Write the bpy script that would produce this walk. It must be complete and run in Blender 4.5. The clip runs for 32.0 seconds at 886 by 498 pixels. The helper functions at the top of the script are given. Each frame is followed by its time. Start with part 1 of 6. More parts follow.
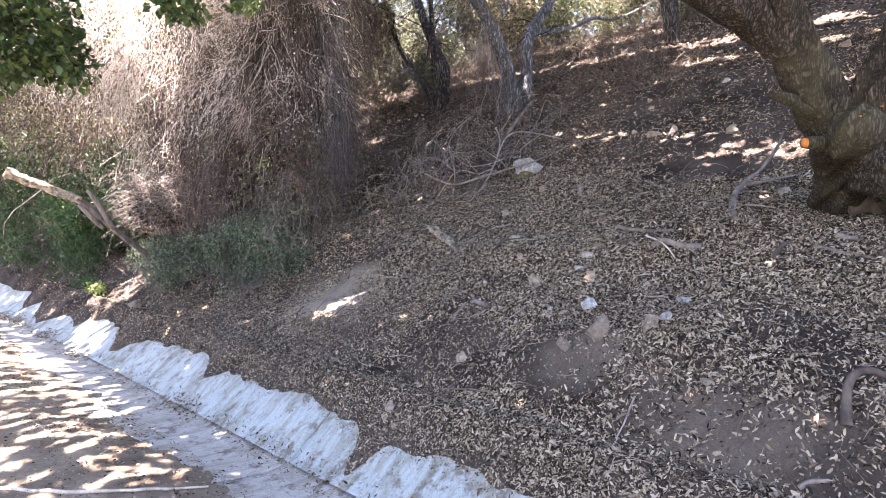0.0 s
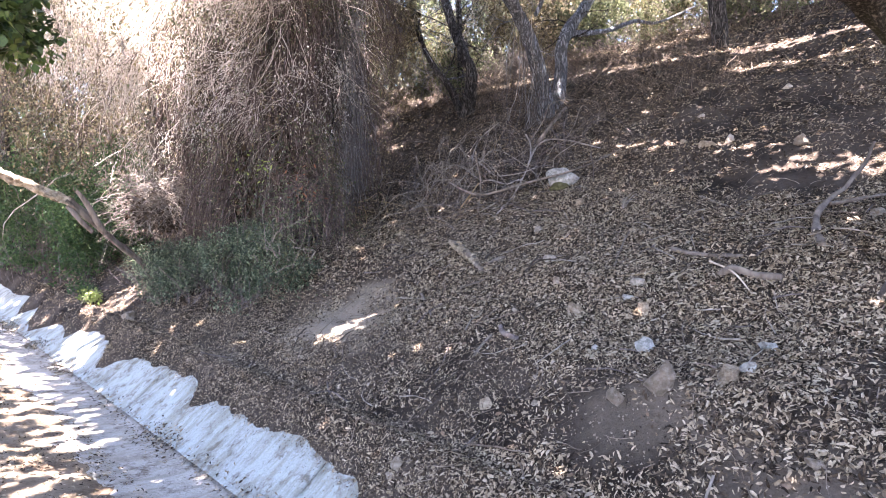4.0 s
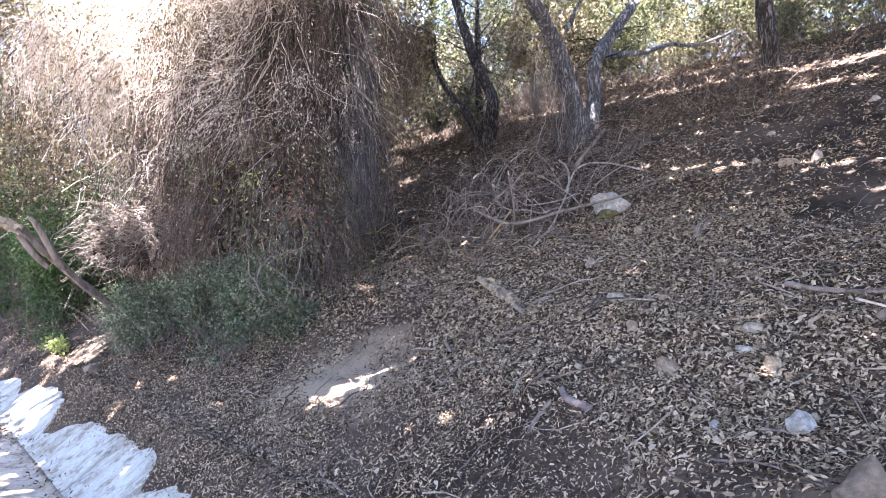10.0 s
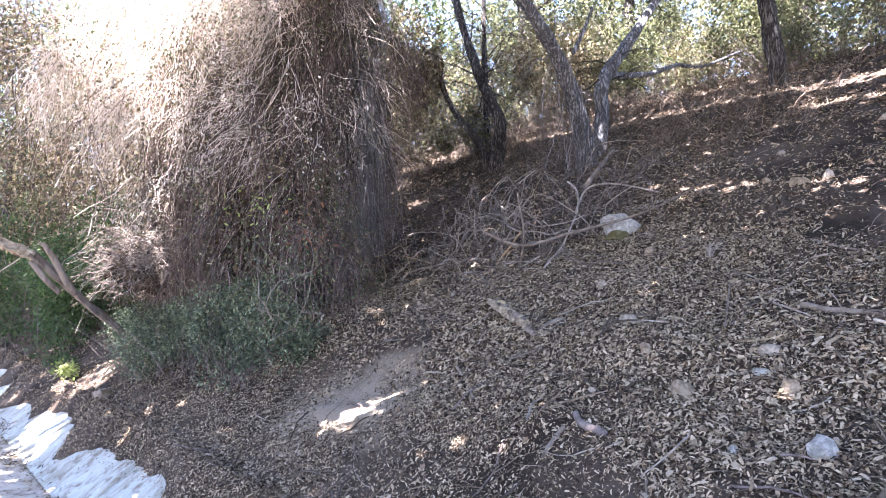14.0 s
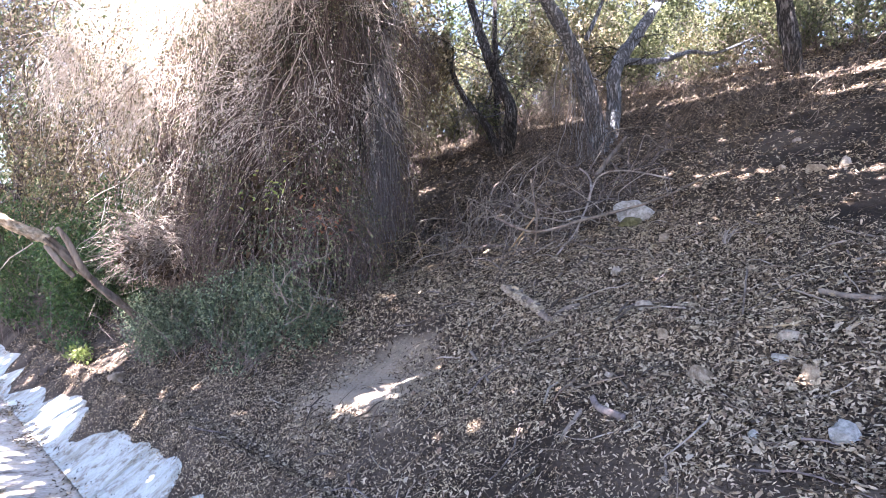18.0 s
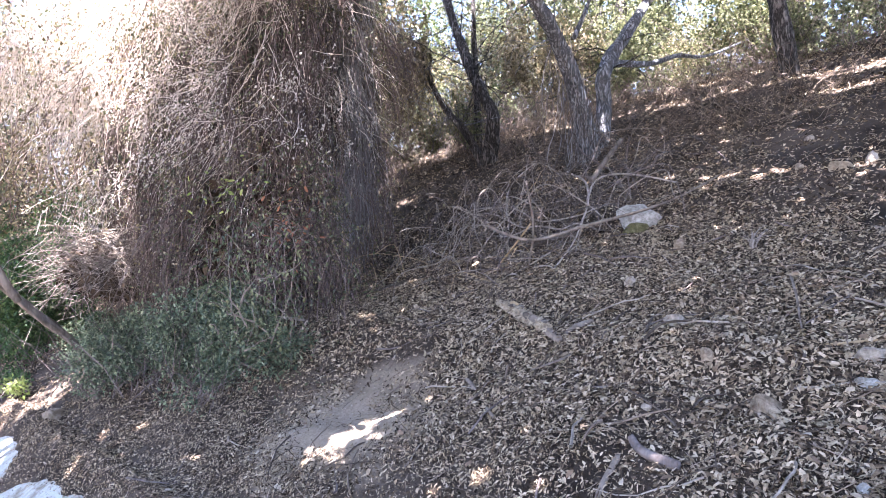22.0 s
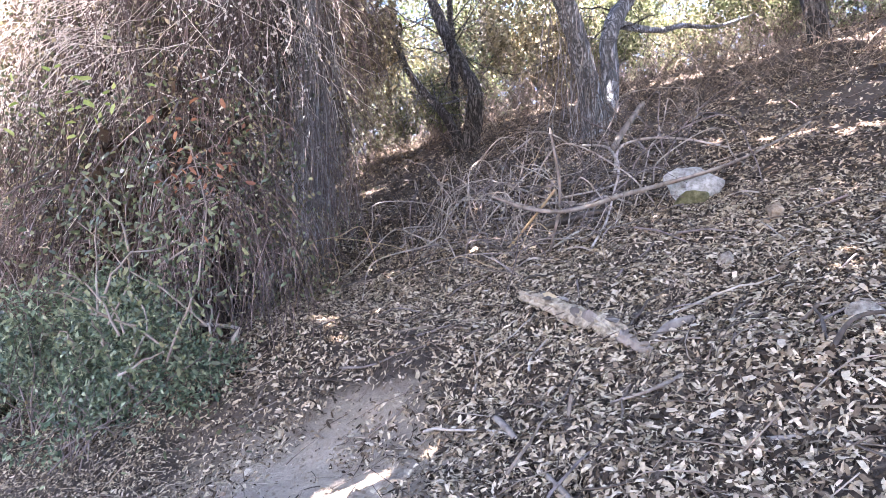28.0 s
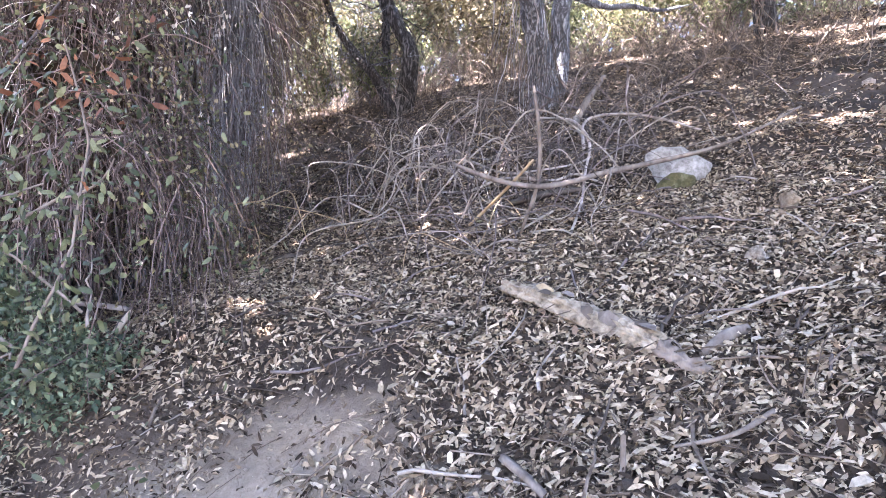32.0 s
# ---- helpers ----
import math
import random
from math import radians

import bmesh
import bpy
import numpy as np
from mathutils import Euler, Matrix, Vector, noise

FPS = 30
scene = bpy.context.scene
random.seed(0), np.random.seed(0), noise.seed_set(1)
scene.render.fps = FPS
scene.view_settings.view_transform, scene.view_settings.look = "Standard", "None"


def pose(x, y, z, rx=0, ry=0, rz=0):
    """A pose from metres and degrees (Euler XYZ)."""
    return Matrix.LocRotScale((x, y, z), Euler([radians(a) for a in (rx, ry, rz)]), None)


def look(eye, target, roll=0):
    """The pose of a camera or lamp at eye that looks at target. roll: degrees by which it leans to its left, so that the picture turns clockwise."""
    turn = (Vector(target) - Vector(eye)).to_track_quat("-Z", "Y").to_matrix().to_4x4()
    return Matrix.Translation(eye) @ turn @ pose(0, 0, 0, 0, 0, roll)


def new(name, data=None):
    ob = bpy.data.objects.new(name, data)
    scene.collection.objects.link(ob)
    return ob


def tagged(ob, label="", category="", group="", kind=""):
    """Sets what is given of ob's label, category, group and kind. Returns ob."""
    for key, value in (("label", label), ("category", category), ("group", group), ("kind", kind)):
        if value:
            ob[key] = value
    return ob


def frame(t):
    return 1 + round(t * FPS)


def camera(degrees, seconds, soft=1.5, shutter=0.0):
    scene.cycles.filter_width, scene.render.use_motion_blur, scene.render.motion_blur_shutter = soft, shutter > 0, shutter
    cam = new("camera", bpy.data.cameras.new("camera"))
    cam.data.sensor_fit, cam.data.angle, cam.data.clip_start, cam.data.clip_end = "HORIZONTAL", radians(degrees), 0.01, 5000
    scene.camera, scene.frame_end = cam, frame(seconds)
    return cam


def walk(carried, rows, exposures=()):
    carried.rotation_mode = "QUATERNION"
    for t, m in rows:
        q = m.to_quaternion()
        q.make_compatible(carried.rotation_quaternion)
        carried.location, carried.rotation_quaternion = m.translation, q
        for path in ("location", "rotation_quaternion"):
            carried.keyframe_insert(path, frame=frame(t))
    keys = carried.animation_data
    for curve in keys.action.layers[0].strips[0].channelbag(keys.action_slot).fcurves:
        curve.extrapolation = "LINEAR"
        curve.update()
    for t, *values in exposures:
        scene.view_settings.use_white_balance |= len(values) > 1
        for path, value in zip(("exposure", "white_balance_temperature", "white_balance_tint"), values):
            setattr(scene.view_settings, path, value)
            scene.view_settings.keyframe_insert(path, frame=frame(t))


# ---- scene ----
PATH = [
    (0, (0.598, 0.039, 1.715), (0.474, 2.031, 1.586), -0.1),
    (0.5, (0.589, 0.158, 1.739), (0.606, 2.157, 1.673), 0.8),
    (1, (0.569, 0.216, 1.739), (0.523, 2.214, 1.675), 1.0),
    (1.5, (0.571, 0.262, 1.723), (0.475, 2.257, 1.607), 1.0),
    (2, (0.601, 0.37, 1.727), (0.47, 2.364, 1.641), 2.6),
    (2.5, (0.622, 0.463, 1.714), (0.466, 2.455, 1.611), 3.1),
    (3, (0.576, 0.568, 1.722), (0.402, 2.558, 1.638), 2.1),
    (3.5, (0.55, 0.676, 1.732), (0.379, 2.666, 1.628), 1.4),
    (5.5, (0.469, 1.032, 1.693), (0.208, 3.014, 1.645), 2.4),
    (6, (0.468, 1.094, 1.669), (0.236, 3.08, 1.627), 2.6),
    (6.5, (0.443, 1.178, 1.655), (0.239, 3.168, 1.661), 2.1),
    (7, (0.422, 1.31, 1.649), (0.222, 3.299, 1.68), 1.7),
    (7.5, (0.411, 1.413, 1.624), (0.236, 3.405, 1.63), 2.0),
    (8, (0.406, 1.524, 1.602), (0.257, 3.517, 1.663), 1.7),
    (8.5, (0.386, 1.632, 1.603), (0.153, 3.618, 1.607), 0.9),
    (9, (0.321, 1.741, 1.597), (0.11, 3.729, 1.621), 1.0),
    (9.5, (0.277, 1.826, 1.598), (0.089, 3.817, 1.662), 1.0),
    (10, (0.28, 1.884, 1.591), (0.062, 3.871, 1.649), 1.6),
    (10.5, (0.286, 1.902, 1.599), (0.073, 3.889, 1.674), 1.6),
    (11, (0.285, 1.899, 1.6), (0.073, 3.886, 1.68), 1.1),
    (11.5, (0.286, 1.899, 1.595), (0.064, 3.885, 1.68), 1.1),
    (12, (0.289, 1.903, 1.595), (0.07, 3.888, 1.703), 1.1),
    (12.5, (0.288, 1.911, 1.595), (0.045, 3.893, 1.709), 0.9),
    (13, (0.285, 1.915, 1.593), (0.043, 3.898, 1.695), 1.0),
    (13.5, (0.281, 1.908, 1.594), (0.036, 3.89, 1.707), 1.1),
    (14, (0.267, 1.894, 1.598), (0.022, 3.875, 1.723), 1.2),
    (14.5, (0.264, 1.895, 1.597), (0.006, 3.874, 1.718), 1.4),
    (16.5, (0.248, 1.897, 1.594), (0.031, 3.881, 1.717), 1.7),
    (17, (0.241, 1.893, 1.593), (0.011, 3.876, 1.723), 1.4),
    (17.5, (0.224, 1.898, 1.585), (-0.001, 3.882, 1.705), 1.5),
    (18, (0.213, 1.894, 1.575), (-0.051, 3.874, 1.664), 1.5),
    (18.5, (0.233, 1.936, 1.563), (-0.074, 3.909, 1.676), 1.6),
    (19, (0.22, 1.942, 1.565), (-0.272, 3.876, 1.693), 2.8),
    (19.5, (0.239, 1.957, 1.578), (-0.131, 3.92, 1.673), 0.8),
    (20, (0.259, 1.997, 1.576), (-0.008, 3.972, 1.736), -0.4),
    (20.5, (0.258, 2.094, 1.565), (0.02, 4.078, 1.666), -0.8),
    (21, (0.155, 2.211, 1.544), (-0.067, 4.198, 1.618), -0.9),
    (21.5, (0.094, 2.343, 1.541), (-0.068, 4.334, 1.631), -0.2),
    (22, (0.051, 2.51, 1.542), (-0.134, 4.495, 1.694), 0.6),
    (22.5, (0.033, 2.652, 1.53), (-0.117, 4.645, 1.608), 0.7),
    (23, (-0.014, 2.772, 1.51), (-0.17, 4.763, 1.621), -0.0),
    (23.5, (-0.054, 2.888, 1.515), (-0.155, 4.881, 1.643), -0.2),
    (24, (-0.059, 3.011, 1.495), (-0.136, 5.006, 1.606), 0.7),
    (24.5, (-0.072, 3.168, 1.487), (-0.178, 5.158, 1.649), 0.6),
    (26.5, (-0.217, 3.764, 1.432), (-0.234, 5.753, 1.637), 0.1),
    (27, (-0.225, 3.844, 1.431), (-0.277, 5.836, 1.604), -0.3),
    (27.5, (-0.237, 3.859, 1.448), (-0.297, 5.847, 1.654), -0.3),
    (28, (-0.232, 3.885, 1.443), (-0.298, 5.874, 1.639), 0.0),
    (28.5, (-0.216, 3.892, 1.439), (-0.316, 5.879, 1.643), 0.1),
    (29, (-0.234, 3.896, 1.432), (-0.293, 5.889, 1.588), -0.1),
    (29.5, (-0.368, 3.929, 1.442), (-0.358, 5.918, 1.651), -2.7),
    (30, (-0.452, 4.042, 1.418), (-0.293, 6.03, 1.566), -0.4),
    (30.5, (-0.465, 4.15, 1.426), (-0.307, 6.124, 1.708), -2.7),
    (31, (-0.457, 4.184, 1.415), (-0.226, 6.168, 1.522), -1.6),
    (31.5, (-0.456, 4.345, 1.393), (-0.236, 6.332, 1.468), 0.7),
    (32, (-0.471, 4.496, 1.486), (-0.236, 6.478, 1.619), 2.3),
]
EXPOSURES = [(0.0, 4.15, 6450, 25), (9.0, 4.3, 6200, 25), (16.0, 4.3, 6100, 25), (19.0, 4.22, 6100, 25), (24.0, 4.65, 6100, 26), (28.0, 5.0, 6200, 27), (32.0, 5.12, 6200, 27)]
cam = camera(69.6, 32.0, soft=0.9)
walk(cam, [(t, look(eye, target, roll)) for t, eye, target, roll in PATH], EXPOSURES)

# ---- sky and sun ----
SUN_WAY = Vector((-0.08, -0.465, 0.88)).normalized()  # towards the sun
world = bpy.data.worlds.new("sky")
scene.world = world
world.use_nodes = True
sky = world.node_tree.nodes.new("ShaderNodeTexSky")
sky.sky_type, sky.sun_disc = "NISHITA", False
sky.sun_elevation = math.asin(SUN_WAY.z)
sky.sun_rotation = math.atan2(SUN_WAY.x, SUN_WAY.y)
world.node_tree.links.new(sky.outputs[0], world.node_tree.nodes["Background"].inputs[0])
world.node_tree.nodes["Background"].inputs[1].default_value = 0.06
sun = new("sun", bpy.data.lights.new("sun", "SUN"))
sun.data.energy, sun.data.angle, sun.data.color = 5.0, radians(0.53), (1.0, 0.94, 0.85)
sun.matrix_world = look((0, 0, 30), Vector((0, 0, 30)) - SUN_WAY)

# ---- the lie of the land ----
# -- ground shape: u runs uphill from the road, v along the road --
UX, UY = 0.662, 0.749
PROFILE_U = [-400, -60, -12, -5, -2.5, 0.0, 1.7, 2.1, 2.45, 2.64, 2.80, 2.95, 3.2, 3.65, 4.1, 4.8, 5.5, 6.4, 7.1, 8.7, 10.6, 14, 25, 60, 400]
PROFILE_Z = [-60, -14, -3.5, -1.0, 0.05, 0.10, 0.08, 0.03, 0.0, 0.0, 0.12, 0.24, 0.42, 0.71, 0.99, 1.37, 1.66, 2.05, 2.45, 3.38, 4.45, 5.9, 7.4, 10, 40]


def uv_of(x, y):
    return UX * x + UY * y, -UY * x + UX * y


def xy_of(u, v):
    return UX * u - UY * v, UY * u + UX * v


def bump(u, v, u0, v0, ru, rv, h):
    return h * np.exp(-((u - u0) / ru) ** 2 - ((v - v0) / rv) ** 2)


def height(u, v):
    """The smooth lie of the land."""
    z = np.interp(u, PROFILE_U, PROFILE_Z)
    z = z + bump(u, v, 3.75, 1.1, 0.45, 1.2, 0.16) + bump(u, v, 4.15, 4.8, 0.35, 0.7, -0.13) + bump(u, v, 9.0, 8.5, 1.6, 2.5, 0.12)
    z = z + bump(u, v, 5.1, 1.2, 0.6, 0.9, 0.06) + bump(u, v, 4.5, 5.9, 0.4, 0.7, 0.08) + bump(u, v, 3.72, 1.62, 0.13, 0.22, 0.07)
    return z


def lattice(ix, iy, seed):
    h = np.sin(ix * 127.1 + iy * 311.7 + seed * 74.7) * 43758.5453
    return h - np.floor(h)


def vnoise(x, y, seed=0):
    """Smooth value noise from -1 to 1."""
    x, y = np.asarray(x, float), np.asarray(y, float)
    ix, iy = np.floor(x), np.floor(y)
    fx, fy = x - ix, y - iy
    fx, fy = fx * fx * (3 - 2 * fx), fy * fy * (3 - 2 * fy)
    a, b = lattice(ix, iy, seed), lattice(ix + 1, iy, seed)
    c, d = lattice(ix, iy + 1, seed), lattice(ix + 1, iy + 1, seed)
    return 2 * (a + (b - a) * fx + (c - a) * fy + (a - b - c + d) * fx * fy) - 1


def fbm(x, y, seed=0, octaves=4):
    return sum(vnoise(x * 2**k, y * 2**k, seed + k) / 2**k for k in range(octaves))


def step(a, b, x):
    s = np.clip((x - a) / (b - a), 0, 1)
    return s * s * (3 - 2 * s)


# places along the road where soil has slid down over the concrete: v, half width, reach
SLIDES = ((2.72, 0.10, 0.22), (5.05, 0.18, 0.14), (7.2, 0.3, 0.24), (8.9, 0.15, 0.12), (10.3, 0.5, 0.30), (0.4, 0.5, 0.2), (11.4, 0.2, 0.25))


def bank_edge(v):
    """Where, going uphill, the soil begins to cover the sloped concrete."""
    e = 3.0 + 0.06 * vnoise(v * 1.1, 0 * v, 5) + 0.025 * vnoise(v * 3, 0 * v, 6) + 0.012 * vnoise(v * 8, 0 * v, 7)
    for v0, w, reach in SLIDES:
        e = e - reach * np.exp(-(((v - v0) / w) ** 2))
    return np.maximum(e, 2.66)


def channel_edge(v):
    """Where, going downhill, the earth of the road begins to cover the channel."""
    return 2.12 + 0.10 * vnoise(v * 0.8, 0 * v, 8) + 0.05 * vnoise(v * 4, 0 * v, 9) + 0.03 * vnoise(v * 13, 0 * v, 10)


DRAIN_U = (1.80, 2.10, 2.30, 2.48, 2.60, 2.66, 2.73, 2.82, 2.95, 3.08, 3.20)
DRAIN_Z = (0.055, 0.030, 0.008, 0.000, 0.008, 0.035, 0.085, 0.150, 0.255, 0.350, 0.43)


def drain_height(u, v):
    return np.interp(u, DRAIN_U, DRAIN_Z) + 0.007 * vnoise(u * 4, v * 3, 20)


def ground(u, v):
    """The surface of the soil, with its lumps, sunk where concrete shows."""
    near = step(30, 14, np.abs(v)) * step(30, 12, np.abs(u))
    rough = 0.25 + 0.75 * step(2.9, 3.6, u)
    z = height(u, v) + rough * near * (0.035 * fbm(u * 1.3, v * 1.3, 30) + 0.016 * fbm(u * 6, v * 6, 34, 3))
    z = z + near * 0.035 * step(3.3, 3.6, u) * np.abs(vnoise(u * 2.6 + 3, v * 0.7, 40))
    d = drain_height(u, v)
    lie = step(1.9, 2.1, u) * step(3.35, 3.15, u)
    above = u - bank_edge(v) + 0.018 * fbm(u * 5, v * 5, 46, 3)
    below = channel_edge(v) - u + 0.04 * fbm(u * 4, v * 4, 47, 3)
    cover = d + np.clip(np.maximum(0.5 * above, 0.12 * below), -0.05, 0.10) + 0.006 * fbm(u * 12, v * 12, 44, 3)
    return z * (1 - lie) + cover * lie


def spot(u, v, lift=0.0):
    x, y = xy_of(u, v)
    return Vector((float(x), float(y), float(ground(np.float64(u), np.float64(v))) + lift))


# ---- materials ----
def material(name, rough=0.9, spec=0.2):
    m = bpy.data.materials.new(name)
    m.use_nodes = True
    b = m.node_tree.nodes["Principled BSDF"]
    b.inputs["Roughness"].default_value, b.inputs["Specular IOR Level"].default_value = rough, spec
    return m, m.node_tree, b


def node(tree, kind, **values):
    n = tree.nodes.new(kind)
    for key, value in values.items():
        n.inputs[key].default_value = value
    return n


def ramp(tree, source, stops):
    r = tree.nodes.new("ShaderNodeValToRGB")
    while len(r.color_ramp.elements) < len(stops):
        r.color_ramp.elements.new(0.5)
    for e, (at, colour) in zip(r.color_ramp.elements, stops):
        e.position, e.color = at, (*colour, 1)
    tree.links.new(source, r.inputs[0])
    return r.outputs[0]


def mix(tree, factor, a, b, mode="MIX"):
    n = tree.nodes.new("ShaderNodeMix")
    n.data_type, n.blend_type = "RGBA", mode
    for socket, value in ((n.inputs[0], factor), (n.inputs[6], a), (n.inputs[7], b)):
        if isinstance(value, bpy.types.NodeSocket):
            tree.links.new(value, socket)
        elif isinstance(value, (int, float)):
            socket.default_value = value
        else:
            socket.default_value = (*value, 1)
    return n.outputs[2]


def noise_of(tree, scale, detail=4, rough=0.6, stretch=None):
    n = node(tree, "ShaderNodeTexNoise", Scale=scale, Detail=detail, Roughness=rough)
    c = tree.nodes.new("ShaderNodeTexCoord")
    if stretch:
        m = node(tree, "ShaderNodeMapping", Scale=stretch)
        tree.links.new(c.outputs["Object"], m.inputs[0])
        tree.links.new(m.outputs[0], n.inputs["Vector"])
    else:
        tree.links.new(c.outputs["Object"], n.inputs["Vector"])
    return n.outputs[0]


def relief(tree, shader, source, strength, distance):
    b = node(tree, "ShaderNodeBump", Strength=strength, Distance=distance)
    tree.links.new(source, b.inputs["Height"])
    tree.links.new(b.outputs[0], shader.inputs["Normal"])


def leafy(name, stops, glow=0.35, rough=0.6, spec=0.3):
    """Leaves: a colour for each leaf, light passing through."""
    m, t, b = material(name, rough, spec)
    g = t.nodes.new("ShaderNodeNewGeometry")
    c = ramp(t, g.outputs["Random Per Island"], stops)
    c = mix(t, 0.35, c, ramp(t, noise_of(t, 14, 3), ((0.3, (0.35, 0.35, 0.35)), (0.7, (1.0, 1.0, 1.0)))), "MULTIPLY")
    c = mix(t, 0.5, c, ramp(t, noise_of(t, 110, 4, 0.7), ((0.35, (0.35, 0.33, 0.3)), (0.6, (1.0, 1.0, 1.0)))), "MULTIPLY")
    t.links.new(c, b.inputs["Base Color"])
    if glow:
        tr = t.nodes.new("ShaderNodeBsdfTranslucent")
        t.links.new(c, tr.inputs[0])
        s = node(t, "ShaderNodeMixShader", Fac=glow)
        t.links.new(b.outputs[0], s.inputs[1])
        t.links.new(tr.outputs[0], s.inputs[2])
        t.links.new(s.outputs[0], t.nodes["Material Output"].inputs[0])
    return m


def woody(name, dark, light, scale=8.0, deep=0.6, stretch=(1, 1, 0.25), islands=True):
    """Bark and dry wood: streaks along the stem, knots, a tone of its own for each stick."""
    m, t, b = material(name, 0.92, 0.15)
    n = noise_of(t, scale, 6, 0.65, stretch)
    c = ramp(t, n, ((0.32, dark), (0.68, light)))
    c = mix(t, 0.45, c, ramp(t, noise_of(t, 2.3, 3), ((0.35, (0.5, 0.5, 0.5)), (0.65, (1.0, 1.0, 1.0)))), "MULTIPLY")
    if islands:
        g = t.nodes.new("ShaderNodeNewGeometry")
        c = mix(t, 0.9, c, ramp(t, g.outputs["Random Per Island"], ((0.0, (0.13, 0.12, 0.12)), (0.5, (0.36, 0.34, 0.33)), (1.0, (1.0, 1.0, 1.0)))), "MULTIPLY")
    t.links.new(c, b.inputs["Base Color"])
    relief(t, b, n, deep, 0.02)
    return m


def bark_of(name, dark, light, scale, mossy=None):
    """Old bark: dark furrows winding up between rough ridges, with lichen tints."""
    m, t, b = material(name, 0.95, 0.12)
    furrow = noise_of(t, scale, 5, 0.6, (1, 1, 0.22))
    grain = noise_of(t, scale * 3, 9, 0.75, (1, 1, 0.4))
    open_wood = ramp(t, furrow, ((0.36, (1, 1, 1)), (0.46, (0.15, 0.15, 0.15)), (0.5, (0, 0, 0)), (0.54, (0.15, 0.15, 0.15)), (0.64, (1, 1, 1))))
    c = ramp(t, grain, ((0.3, dark), (0.7, light)))
    c = mix(t, open_wood, tuple(0.35 * k for k in dark), c)
    c = mix(t, 0.6, c, ramp(t, noise_of(t, 3.1, 5), ((0.35, (0.35, 0.35, 0.36)), (0.65, (1, 1, 1)))), "MULTIPLY")
    if mossy:
        c = mix(t, ramp(t, noise_of(t, 2.2, 5), ((0.45, (0, 0, 0)), (0.7, (0.6, 0.6, 0.6)))), c, mossy)
    t.links.new(c, b.inputs["Base Color"])
    both = node(t, "ShaderNodeMath")
    both.operation = "MULTIPLY_ADD"
    both.inputs[1].default_value = 1.3
    t.links.new(open_wood, both.inputs[0])
    t.links.new(grain, both.inputs[2])
    relief(t, b, both.outputs[0], 0.9, 0.012)
    return m


def stony(name, dark, mid, light, moss=None):
    m, t, b = material(name, 0.9, 0.2)
    n = noise_of(t, 34, 8, 0.75)
    c = ramp(t, n, ((0.32, dark), (0.5, mid), (0.66, light)))
    c = mix(t, 0.5, c, ramp(t, noise_of(t, 7, 4), ((0.35, (0.45, 0.42, 0.38)), (0.6, (1.0, 1.0, 1.0)))), "MULTIPLY")
    o = t.nodes.new("ShaderNodeObjectInfo")
    c = mix(t, 0.35, c, ramp(t, o.outputs["Random"], ((0.0, (0.5, 0.46, 0.42)), (1.0, (1.0, 1.0, 1.0)))), "MULTIPLY")
    if moss:
        c = mix(t, ramp(t, noise_of(t, 5, 3), ((0.5, (0, 0, 0)), (0.62, (1, 1, 1)))), c, moss)
    t.links.new(c, b.inputs["Base Color"])
    relief(t, b, noise_of(t, 60, 9, 0.8), 1.0, 0.03)
    return m


